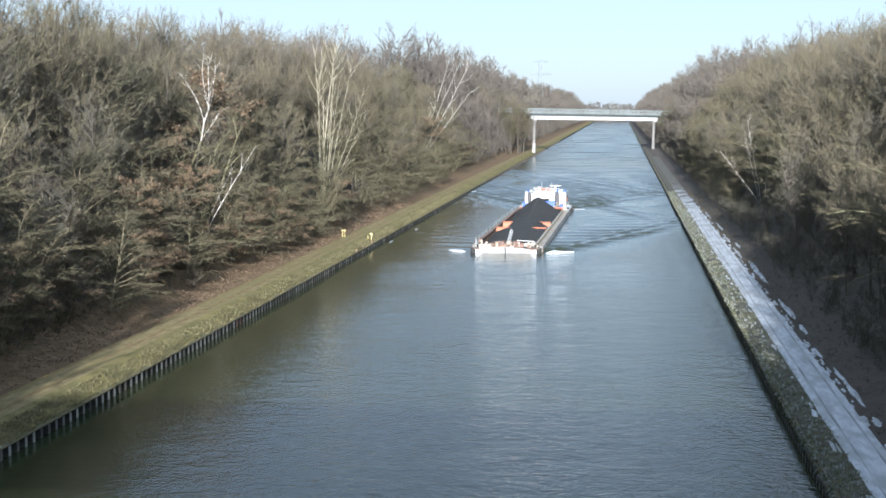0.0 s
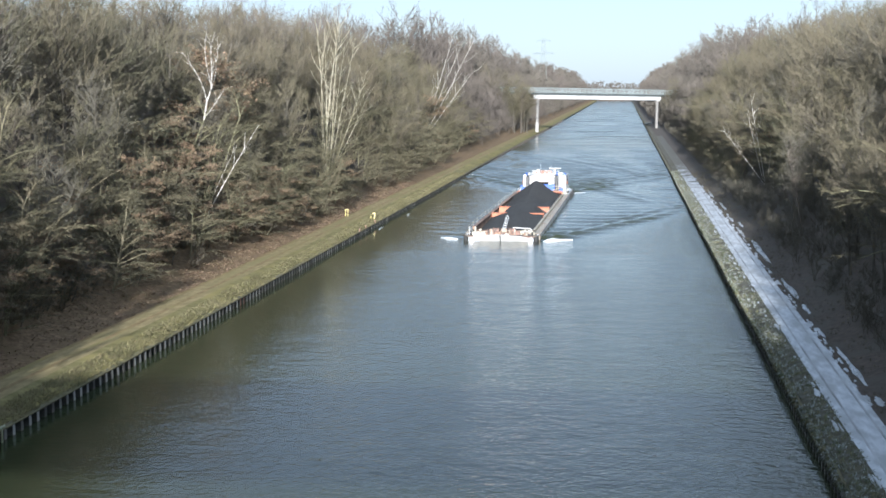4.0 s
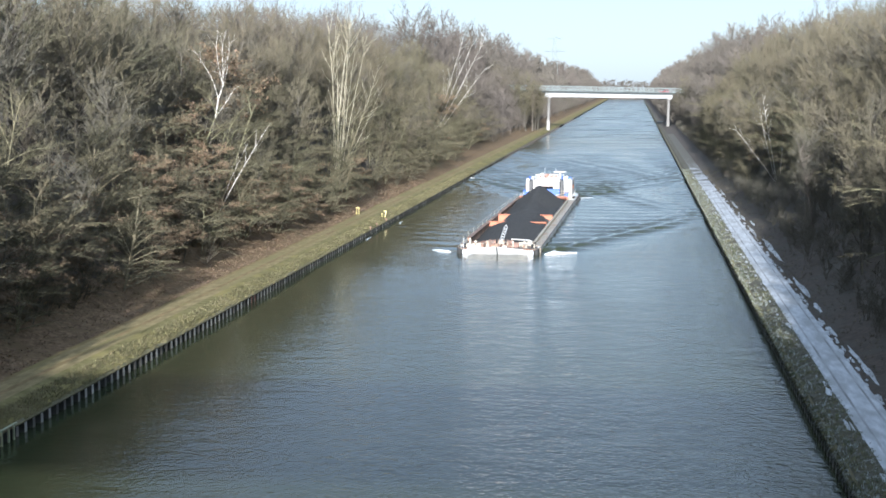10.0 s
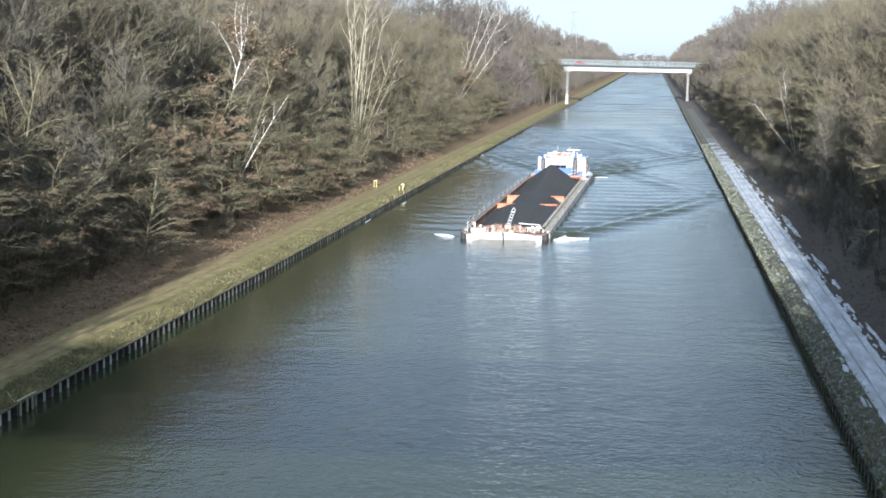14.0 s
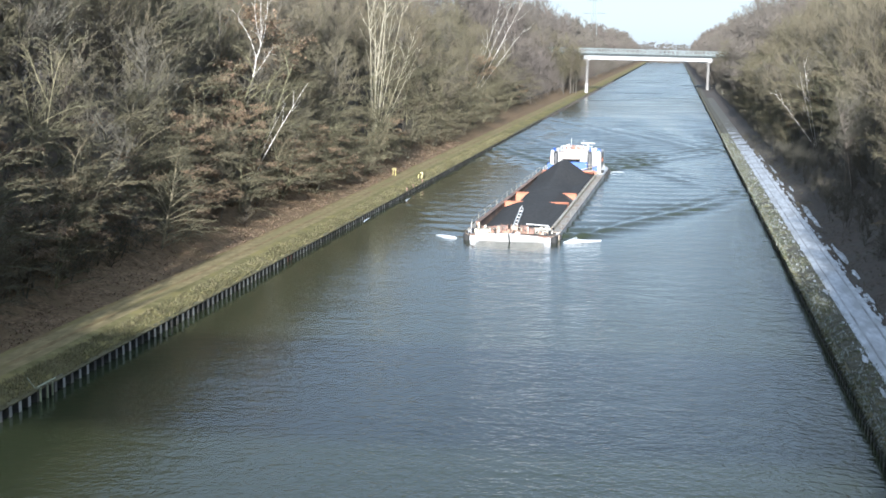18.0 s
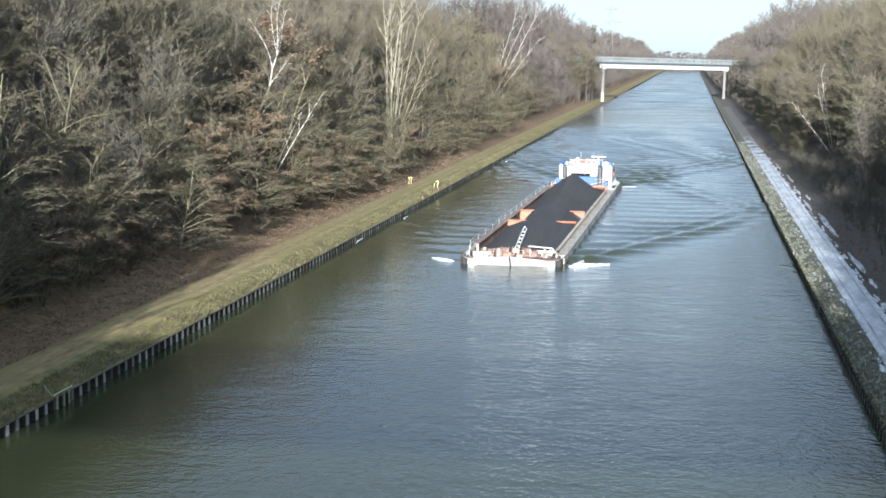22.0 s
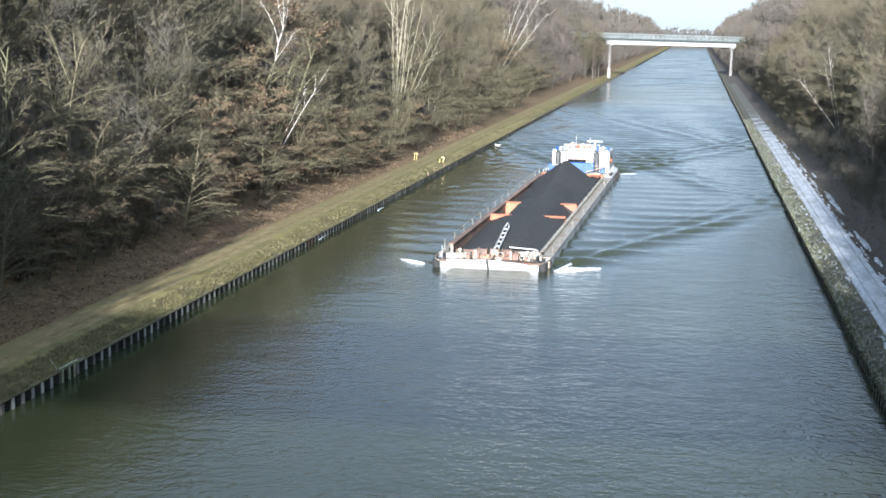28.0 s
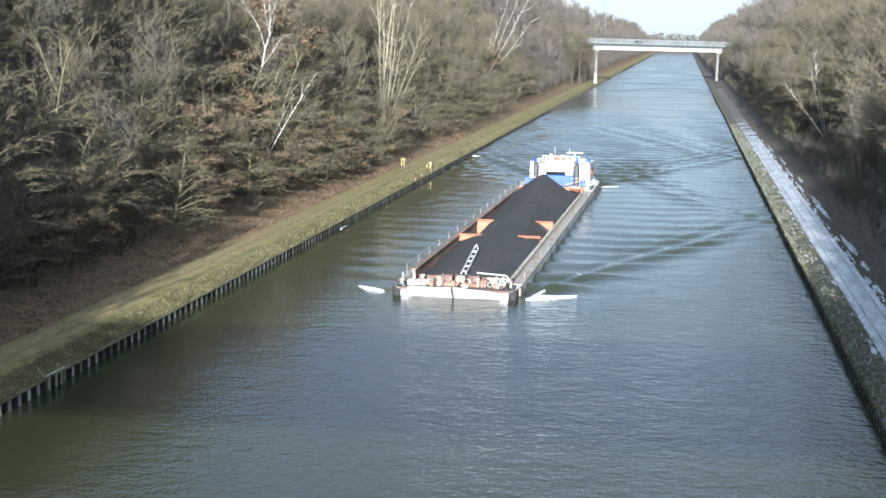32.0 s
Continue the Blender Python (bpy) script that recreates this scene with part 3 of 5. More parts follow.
# russet trees that stand out low on the slope, and one tall crown: x, y, scale
OAKS = ((-59.5, 187, 2.4), (-54, 165, 2.2), (-47.3, 136, 1.0), (-46.8, 174, 0.9), (-46.3, 163, 0.7), (-46.2, 131, 0.6), (-48.3, 103, 0.9), (-47.2, 107, 0.65), (-46.7, 99.5, 0.5), (-49.3, 92, 1.05), (-47.3, 88.5, 0.6), (-45.6, 88, 0.36), (-49, 128, 1.1), (-50, 150, 1.1), (-52, 116, 1.0))


def woods():
    rng = random.Random(11)
    G1, G2 = "bare trees on the slopes", "russet trees on the slopes"
    bare = [tree_kind("bare_tree", "tall leafless tree with rounded crown of fine twigs", "tree", G1, BARK, (TWIG, TWIG, OLIVETWIG, TWIG, GREYTWIG, TWIG)[i], "rounded haze of thin twigs",
                      dome_tree(20 + i, 19, (9.5, 11, 8.5, 10.5, 9, 12)[i], (0.22, 0.3, 0.16, 0.26, 0.2, 0.3)[i], lobes=(7, 8, 6, 9, 7, 8)[i])) for i in range(6)]
    mossy = [tree_kind("mossy_tree", "leafless tree with arching mossy olive branches over the bank", "tree", G1, MOSSBARK, OLIVETWIG, "drooping olive branches and twigs",
                       fan_tree(40 + i, 11, stems=(2, 3, 2, 4)[i], limbs=24, reach=(0.52, 0.46, 0.58, 0.45)[i], steep=(0.75, 0.95, 0.6, 0.85)[i])) for i in range(4)]
    oak = [tree_kind("oak_tree", "young oak holding withered russet leaves in layers", "tree", G2, BARK, TWIG, "spreading branches with russet leaves",
                     fan_tree(60 + i, 9, stems=(1, 2, 2)[i], limbs=18, branches=8, twigs=8, reach=0.45, steep=0.6, lift=0.06, droop=0.24, low=0.12, leaves=(0.85, 0.95, 0.75)[i], leaf=0.09, hang=0.1)) for i in range(3)]
    shrubs = [tree_kind("shrub", "dense leafless shrub at the foot of the slope", "shrub", "shrubs along the bank", BARK, (OLIVETWIG, TWIG, GREYTWIG)[i], "",
                        fan_tree(80 + i, 5.5, stems=7, limbs=35, branches=6, twigs=9, reach=0.34, steep=1.1, lift=0.15, droop=0.2, low=0.08, toward=0.3, r0=0.05, twig_r=0.012, twig_l=0.6)) for i in range(3)]
    used = set()

    def plant(src, x, y, s, tilt, face=None):
        """Stands a copy at x, y; face: the side (-1 or 1) whose fans hang over the canal."""
        turn = rng.uniform(0, 6.28) if face is None else (0 if face < 0 else math.pi) + rng.uniform(-0.9, 0.9)
        m = Matrix.LocRotScale((x, y, ground_z(x, y) - 0.1), Euler((rng.uniform(-0.06, 0.06), radians(tilt) + rng.uniform(-0.05, 0.05), 0)).to_quaternion() @ Euler((0, 0, turn)).to_quaternion(), None)
        if src not in used:
            used.add(src)
            src.matrix_basis = m
            src.scale = (s, s, s)
            return
        o = copy_thing(src, m)
        o.scale = (s, s, s)

    for side in (-1, 1):
        edge = WL if side < 0 else WR
        y = 76.0 if side < 0 else 80.0
        while y < 425:
            dy = 5.0 if y < 220 else 6.5
            rows = ((12.0, 0), (17.0, 1), (23.5, 2), (32, 3)) if side < 0 else ((11.0, 0), (15.5, 1), (21.5, 2), (28.5, 3))
            for d, r in rows:
                if rng.random() < (0.14, 0.12, 0.0, 0.2)[r]:
                    continue
                x = edge + side * (d + rng.uniform(-1.6, 1.6))
                if (side > 0 and r == 0 and 165 < y < 228) or (side < 0 and r == 1 and 204 < y < 230):
                    continue
                yy = y + rng.uniform(-2.2, 2.2) + (dy / 2 if r % 2 else 0)
                u = rng.random()
                tilt = -side * ((7 if side < 0 else 3) if r == 0 else 2)
                if side > 0 and r == 0:
                    plant(rng.choice(bare), x, yy, rng.uniform(0.62, 0.8), tilt)
                elif r == 0:
                    if u < 0.5:
                        plant(rng.choice(mossy), x, yy, rng.uniform(0.75, 1.1), tilt, side)
                    elif u < 0.5 + (0.38 if y < 230 else 0.1):
                        plant(rng.choice(oak), x, yy, rng.uniform(0.7, 1.1), tilt, side)
                    else:
                        plant(rng.choice(bare), x, yy, rng.uniform(0.5, 0.7), tilt)
                elif r == 1:
                    if u < 0.42:
                        plant(rng.choice(mossy), x, yy, rng.uniform(1.2, 1.55), tilt, side)
                    elif u < 0.5:
                        plant(rng.choice(oak), x, yy, rng.uniform(1.2, 1.6), tilt, side)
                    else:
                        plant(rng.choice(bare), x, yy, rng.uniform(0.75, 0.95), tilt)
                else:
                    plant(rng.choice(bare), x, yy, (rng.uniform(0.9, 1.1) if r == 2 else rng.uniform(1.02, 1.2)) * (1.12 if side < 0 and y < 150 else 1), tilt)
            for k in range(2):
                d = (rng.uniform(10.2, 12.5), rng.uniform(14, 22))[k] - (0 if side < 0 else 1.8)
                if side > 0 and k == 0:
                    continue
                plant(rng.choice(shrubs), edge + side * d, y + rng.uniform(0, dy), rng.uniform(0.5, 0.8) + 0.3 * k, -side * 6, side)
            y += dy
    y = 80.0
    while y < 330:
        plant(rng.choice(mossy[:3] + shrubs[:2] + (oak if y < 185 else mossy[2:])), WL - rng.uniform(*((8.8, 11.2) if y < 150 else (8.4, 10.6))), y, rng.uniform(0.5, 0.8), 10, -1)
        y += rng.uniform(2.6, 4.2) * (1 if y < 200 else 1.5)
    y = 236.0
    while y < 425:
        plant(rng.choice(shrubs[:1] + mossy), WR + rng.uniform(8.0, 10.0), y, rng.uniform(0.4, 0.6), -4, 1)
        y += rng.uniform(6.0, 9.0)
    for x, y, sc in ((19.5, 612, 0.95), (-40.5, 562, 1.25), (-41.0, 553, 1.3), (-44.5, 556, 1.4), (-39.6, 566, 1.0), (-48, 560, 1.4), (-53, 556, 1.4), (-47, 548, 1.1), (-51, 545, 1.1), (-55, 540, 1.05), (-60, 538, 1.0), (-43, 545, 1.0), (-41.5, 567, 1.15), (-40.8, 571, 1.1), (21, 598, 1.1), (22, 606, 1.25), (26, 600, 1.1), (20.0, 610, 0.75)):
        plant(rng.choice(bare), x, y, sc * 0.9, 0)
    for x, y, sc in OAKS:
        plant(rng.choice(oak), x, y, sc, 4, -1)
    far_woods(rng)


def far_woods(rng):
    """Joined stretches of wood: beyond the near trees, behind the camera, across the far bend, and unseen ones added
    for shade.
    """
    def stretch(seed, length, rows, step, boughs, branches, twigs, tr, tl):
        rg = random.Random(seed)
        protos = [dome_tree(seed * 7 + i, 19, 10.5, 0.06, 8, boughs, branches, twigs, tr, tl, sides=4) for i in range(4)]
        V, F = [], []
        k = 0
        protos = [(np.array(w.v + f.v), [tuple(q) for q in w.f] + [tuple(i + len(w.v) for i in q) for q in f.f]) for w, f, _ in protos]
        for d, s0 in rows:
            y = 0.0
            while y < length:
                vv, ff = rg.choice(protos)
                s, a = s0 * rg.uniform(0.8, 1.12), rg.uniform(0, 6.28)
                x = d + rg.uniform(-2, 2)
                c, sn = math.cos(a), math.sin(a)
                z = ground_z(WL - d, 500)
                P = np.stack([x + s * (vv[:, 0] * c - vv[:, 1] * sn), y + rg.uniform(-1, 1) * step * 0.4 + s * (vv[:, 0] * sn + vv[:, 1] * c), z + s * vv[:, 2]], 1)
                V.append(P)
                F += [tuple(i + k for i in q) for q in ff]
                k += len(vv)
                y += step
        me = bpy.data.meshes.new("far_wood")
        me.from_pydata(np.concatenate(V).tolist(), [], F)
        me.materials.append(FARTWIG)
        return me
    mid = [stretch(200 + i, 60, ((10.5, 0.32), (12, 0.45), (14.5, 0.75), (19, 1.08), (27, 1.42), (36, 1.68)), 8.0, 34, 4, 8, 0.04, 1.2) for i in range(2)]
    mid_right = [stretch(220 + i, 60, ((15.5, 0.62), (19, 1.0), (27, 1.42), (36, 1.68)), 8.0, 34, 4, 8, 0.04, 1.2) for i in range(2)]
    far = [stretch(300 + i, 150, ((10, 0.42), (13, 0.75), (20, 1.1), (31, 1.42)), 11, 26, 3, 6, 0.13, 1.9) for i in range(2)]
    back = [stretch(400 + i, 60, ((41, 1.0), (49, 1.06), (58, 1.1), (70, 1.12)), 7.0, 40, 5, 9, 0.03, 1.1) for i in range(2)]
    label = "bare brown winter woodland covering the canal slopes, partly unseen shade wood"

    def lay(me, m):
        return solo("far_wood", me, None, label, "woodland", "far woods", "stuff", m)
    for side in (-1, 1):
        off = WL if side < 0 else WR
        y, k = 420, 0
        while y < 760:
            flip = k % 2
            lay((mid if side < 0 or y >= 600 else mid_right)[k % 2], Matrix.Translation((off + (0 if side < 0 else -4.0), y + (60 if flip else 0), 0)) @ Matrix.Diagonal((side, -1 if flip else 1, 1, 1)))
            y, k = y + 60, k + 1
        while y < END + 40:
            flip = k % 2
            lay(far[k % 2], Matrix.Translation((off + (0 if side < 0 else -4.0), y + (150 if flip else 0), 0)) @ Matrix.Diagonal((side, -1 if flip else 1, 1, 1)))
            y, k = y + 150, k + 1
        for k in range(6):
            flip = k % 2
            rise = (0.97, 1.0, 1.08, 1.2, 1.33, 1.48)[k]
            lay(back[(k // 2) % 2], Matrix.Translation((off - side * 2.0 + (0 if side < 0 else -4.0), 62 + 60 * k + (60 if flip else 0), 13.3 * (1 - rise))) @ Matrix.Diagonal((side, -1 if flip else 1, rise, 1)))
        # unseen stretches near the viewer, pushed towards the water to shade the banks
        for y in (-130, -60, 10) if side > 0 else (-70,):
            lay(mid[0], Matrix.Translation((off - side * 4.5, y, 0)) @ Matrix.Diagonal((side, 1, 1, 1)))
    # added out of view beside the viewing bridge, thick-twigged to block the sun
    beside = stretch(600, 62, ((7.6, 0.62), (9.5, 0.7), (11.5, 0.76), (15, 0.8)), 3.6, 34, 5, 10, 0.08, 1.4)
    for x, y, sx, sz in ((WL + 1.5, -2, -1, 1.2), (WL, -70, -1, 1), (WR - 2.0, -22, 1, 1.35), (WR - 2.0, -85, 1, 1.35)):
        lay(beside, Matrix.Translation((x, y, 0)) @ Matrix.Diagonal((sx, 1, sz, 1)))
    # unseen wood carried up the slope beside the viewing bridge, shading the trees beyond
    shade_upper = stretch(610, 66, ((16, 0.85), (22, 0.95), (29, 1.0), (38, 1.0)), 4.0, 34, 4, 9, 0.06, 1.3)
    lay(shade_upper, Matrix.Translation((WL, 12, 0)) @ Matrix.Diagonal((-1, 1, 1, 1)))
    lay(shade_upper, Matrix.Translation((WR - 5, 18, 0)))
    # dense block out of view, added only to darken the left-hand trees
    shade_copse = stretch(615, 26, ((14, 0.8), (18, 0.82), (22, 0.85)), 3.6, 34, 5, 10, 0.08, 1.4)
    lay(shade_copse, Matrix.Translation((WL, 54, 0)) @ Matrix.Diagonal((-1, 1, 1, 1)))
    # a few high trees out of view, added to break the sunlight on the left
    tall = stretch(617, 20, ((9.5, 0.95), (12, 1.0), (15, 1.05)), 6.5, 30, 4, 8, 0.06, 1.3)
    lay(tall, Matrix.Translation((WL, 44, 0)) @ Matrix.Diagonal((-1, 1, 1, 1)))
    rg = random.Random(620)
    protos = [fan_tree(630 + i, 5.0, stems=5, limbs=18, branches=4, twigs=7, reach=0.36, steep=1.1, lift=0.15, droop=0.2, low=0.08, toward=0.3, r0=0.05, twig_r=0.02, twig_l=0.7) for i in range(3)]
    protos = [(np.array(w.v + f.v), [tuple(q) for q in w.f] + [tuple(i + len(w.v) for i in q) for q in f.f]) for w, f, _ in protos]
    V, F, k = [], [], 0
    for _ in range(66):
        vv, ff = rg.choice(protos)
        d, y, sc, a = rg.uniform(6.9, 14.5), rg.uniform(0, 58), rg.uniform(0.35, 0.7), rg.uniform(0, 6.28)
        V.append(np.stack([d + sc * (vv[:, 0] * math.cos(a) - vv[:, 1] * math.sin(a)), y + sc * (vv[:, 0] * math.sin(a) + vv[:, 1] * math.cos(a)), ground_z(WR + d, 100) + sc * vv[:, 2]], 1))
        F += [tuple(i + k for i in q) for q in ff]
        k += len(vv)
    me = bpy.data.meshes.new("undergrowth")
    me.from_pydata(np.concatenate(V).tolist(), [], F)
    me.materials.append(GREYTWIG)
    for k in range(9):
        solo("undergrowth", me, None, "dark leafless undergrowth on the shaded slope", "undergrowth", "undergrowth on the slope", "stuff", Matrix.Translation((WR, 78 + 58 * k, 0)))
    end = stretch(500, 420, ((6, 0.6), (14, 0.66), (24, 0.7), (36, 0.72)), 4.0, 18, 3, 8, 0.24, 2.4)
    lay(end, Matrix.Translation((200, END + 10, 0)) @ Matrix.Rotation(radians(90), 4, "Z"))


# greyer than the near twigs: some haze of distance is put into this colour
FARTWIG = material("hazed_distant_wood", (0.09, 0.078, 0.066), (0.138, 0.12, 0.10), 0.25, 0.95, 0.0, coord="World", vary=("object", 0.1, 0.01), c3=(0.115, 0.10, 0.078), scale3=0.06)


# ---- bridges ----
def far_bridge():
    """Road bridge over the canal; it runs skew, its right end farther away and a little lower."""
    a, b = Vector((-35.0, 577.0, 0)), Vector((14.0, 618.0, 0))
    d = (b - a).normalized()
    turn = math.degrees(math.atan2(d.y, d.x))
    span = (b - a).length
    t = thing("road_bridge", "slender road bridge with pale girder and grey-green railing", "bridge", at=pose(a.x, a.y, 0, 0, 0.95, turn))
    lo, hi = -30.0, span + 40
    g = Geo().box(((lo + hi) / 2, 3.5, 17.05), (hi - lo, 8.0, 0.5), 0.05)
    part("deck", g, ASPHALT, t)
    g = Geo().box(((lo + hi) / 2, -0.65, 16.9), (hi - lo, 0.35, 0.75), 0.05)
    part("edge_beam", g, DARKBAND, t, "dark deck edge beam")
    g = Geo().box(((lo + hi) / 2, 7.65, 16.9), (hi - lo, 0.35, 0.75), 0.05)
    part("edge_beam", g, DARKBAND, t, "dark deck edge beam")
    for y in (0.2, 6.6):
        g = Geo()
        g.box((span / 2, y, 15.65), (span + 6, 0.5, 1.7), 0.04)
        g.box((span / 2, y, 14.85), (span + 6, 0.9, 0.14), 0.03)
        part("girder", g, PALE, t, "pale painted steel girder")
    for y in (-0.75, 7.75):
        rail = part("railing", Geo().tube([(lo, y, 19.35), (hi, y, 19.35)], 0.09, 6), RAILGREY, t)
        for z in (18.0, 17.5):
            part("rail_bar", Geo().tube([(lo, y, z), (hi, y, z)], 0.06, 5), RAILGREY, rail)
        g = Geo()
        x = lo
        while x < hi:
            g.box((x, y, 18.3), (0.05, 0.03, 2.0))
            x += 0.32
        tagged(part("railing_infill", g, RAILGREY, rail), kind="stuff")
        me = Geo().box((0, 0, 0), (0.16, 0.12, 2.3), 0.02).mesh("railing_post", RAILGREY)
        for i in range(int((hi - lo) / 2.5)):
            part("railing_post", me, None, rail, at=pose(lo + 2.5 * i, y, 18.25))
    for x, z0 in ((-0.9, 1.2), (span + 1.4, 1.2)):
        for y in (0.6,):
            g = Geo().tube([(x, y, z0 - 1.5), (x, y, 14.7)], 0.62, 14)
            p = part("pier", g, PIER, t, "round grey concrete pier")
            # right foot takes the darker grey, the shade of the woods put into its colour
            part("pier_foot", Geo().tube([(x, y, z0 - 1.5), (x, y, z0 + 3.6)], [0.8, 0.72], 14), CONCRETE if x < 0 else PIER, p, "flaking whitewashed pier foot" if x < 0 else "")
        part("pier_head", Geo().box((x, 3.0, 14.5), (1.3, 7.0, 0.5), 0.06), CONCRETE, t)
    # earth ramps carry the road through the woods
    g = Geo()
    for x0, x1 in ((-300, -22), (span + 22, 520)):
        g.prism([(-8, 4.0), (-1.2, 16.9), (8.2, 16.9), (16, 4.0)], 0, x0, x1)
    e = solo("road_embankment", g, GROUND, "earth ramp carrying the road to the bridge", "embankment", kind="structure", at=pose(a.x, a.y, 0, 0, 0.95, turn))
    g = Geo()
    for x0, x1 in ((-300, -29), (span + 39, 520)):
        g.box(((x0 + x1) / 2, 3.5, 17.0), (x1 - x0, 8, 0.4))
    part("road_surface", g, ASPHALT, e)
    return t


def near_bridge():
    """The bridge from which the canal is seen, behind the eye."""
    t = thing("viewing_bridge", "concrete road bridge on which the viewer stands", "bridge")
    part("deck", Geo().box((-12, -5.4, 18.45), (110, 10.0, 0.6), 0.05), CONCRETE, t)
    for y in (-1.6, -9.2):
        part("girder", Geo().box((-12, y, 17.25), (70, 0.6, 2.0), 0.04), CONCRETE, t)
    part("parapet", Geo().box((-12, -0.48, 18.95), (110, 0.12, 0.8), 0.02), CONCRETE, t)
    for y in (-0.55, -10.3):
        r = part("railing", Geo().tube([(-66, y, 19.35), (42, y, 19.35)], 0.06, 6), RAILGREY, t)
        part("rail_bar", Geo().tube([(-66, y, 19.05), (42, y, 19.05)], 0.04, 5), RAILGREY, r)
        me = Geo().box((0, 0, 0), (0.08, 0.08, 0.7), 0.01).mesh("railing_post", RAILGREY)
        for i in range(54):
            part("railing_post", me, None, r, at=pose(-65 + 2 * i, y, 19.0))
    for x in (-38.5, 14.5):
        part("pier", Geo().box((x, -5.4, 8.3), (1.2, 8.5, 16.6), 0.1), CONCRETE, t)
    # ramps out of view, carried close to the canal so they shade its banks
    g = Geo()
    for x0, x1 in ((-170, -43.5), (17, 160)):
        g.prism([(-30, 2.0), (-10.5, 18.1), (-0.6, 18.1), (18, 2.0)], 0, x0, x1)
    solo("approach_embankment", g, GROUND, "unseen earth ramp leading to the viewing bridge", "embankment", kind="structure")


# ---- things on the banks ----
YELLOW = material("yellow_sign_paint", (0.46, 0.38, 0.12), (0.56, 0.48, 0.2), 3.0, 0.5, 0.1)
PALEWOOD = material("pale_yellowed_paint", (0.27, 0.28, 0.17), (0.38, 0.39, 0.26), 4.0, 0.6, 0.2)
WHITE = material("white_hull_paint", (0.40, 0.40, 0.388), (0.53, 0.53, 0.515), 1.2, 0.45, 0.1, c3=(0.62, 0.60, 0.56), scale3=0.5)
GREYPAINT = material("blue_grey_hull_paint", (0.55, 0.59, 0.63), (0.70, 0.73, 0.76), 1.0, 0.45, 0.1, c3=(0.34, 0.34, 0.33), scale3=0.5)
DECKDARK = material("rust_stained_dark_deck", (0.085, 0.07, 0.058), (0.17, 0.14, 0.115), 2.0, 0.8, 0.4, c3=(0.16, 0.085, 0.055), scale3=0.7)
DARKHULL = material("black_hull_paint", (0.02, 0.022, 0.024), (0.05, 0.05, 0.052), 1.5, 0.5, 0.2)
WINCH = material("dull_red_machinery", (0.20, 0.10, 0.075), (0.34, 0.20, 0.15), 3.0, 0.7, 0.4, c3=(0.12, 0.09, 0.075), scale3=1.6)
RUST = material("rust_brown_coaming", (0.20, 0.125, 0.085), (0.31, 0.20, 0.14), 1.2, 0.75, 0.3, c3=(0.16, 0.11, 0.085), scale3=0.4)
ORANGE = material("red_lead_paint", (0.33, 0.115, 0.06), (0.44, 0.17, 0.09), 1.5, 0.65, 0.2, c3=(0.36, 0.13, 0.07), scale3=0.7)
DECKGREY = material("worn_deck_paint", (0.28, 0.255, 0.21), (0.42, 0.39, 0.33), 2.0, 0.7, 0.3, c3=(0.28, 0.2, 0.14), scale3=0.8)
CREAM = material("cream_rail_paint", (0.40, 0.37, 0.29), (0.54, 0.50, 0.40), 2.0, 0.6, 0.2, c3=(0.36, 0.30, 0.22), scale3=0.6)
COAL = material("hard_coal", (0.046, 0.046, 0.045), (0.066, 0.065, 0.063), 3.0, 0.9, 0.5, detail=9, spec=0.15)
BLUE = material("blue_paint", (0.008, 0.055, 0.26), (0.016, 0.085, 0.36), 1.5, 0.45, 0.1)
BLACKGLASS = material("dark_window_glass", (0.012, 0.014, 0.016), (0.02, 0.022, 0.025), 1.0, 0.08, 0.0)
RUBBER = material("black_rubber", (0.018, 0.018, 0.018), (0.035, 0.035, 0.035), 4.0, 0.85, 0.3)
STEEL = material("galvanised_steel", (0.45, 0.46, 0.46), (0.60, 0.61, 0.61), 2.0, 0.45, 0.1, metal=0.4)
FOAM = material("white_foam", (0.42, 0.45, 0.46), (0.64, 0.66, 0.66), 3.0, 0.6, 0.5)
FEATHER = material("white_feathers", (0.78, 0.77, 0.74), (0.85, 0.84, 0.82), 6.0, 0.8, 0.2)
CARRED = material("red_car_paint", (0.42, 0.02, 0.02), (0.50, 0.03, 0.03), 1.0, 0.25, 0.0)
CARDARK = material("dark_grey_car_paint", (0.03, 0.032, 0.036), (0.04, 0.042, 0.046), 1.0, 0.25, 0.0)


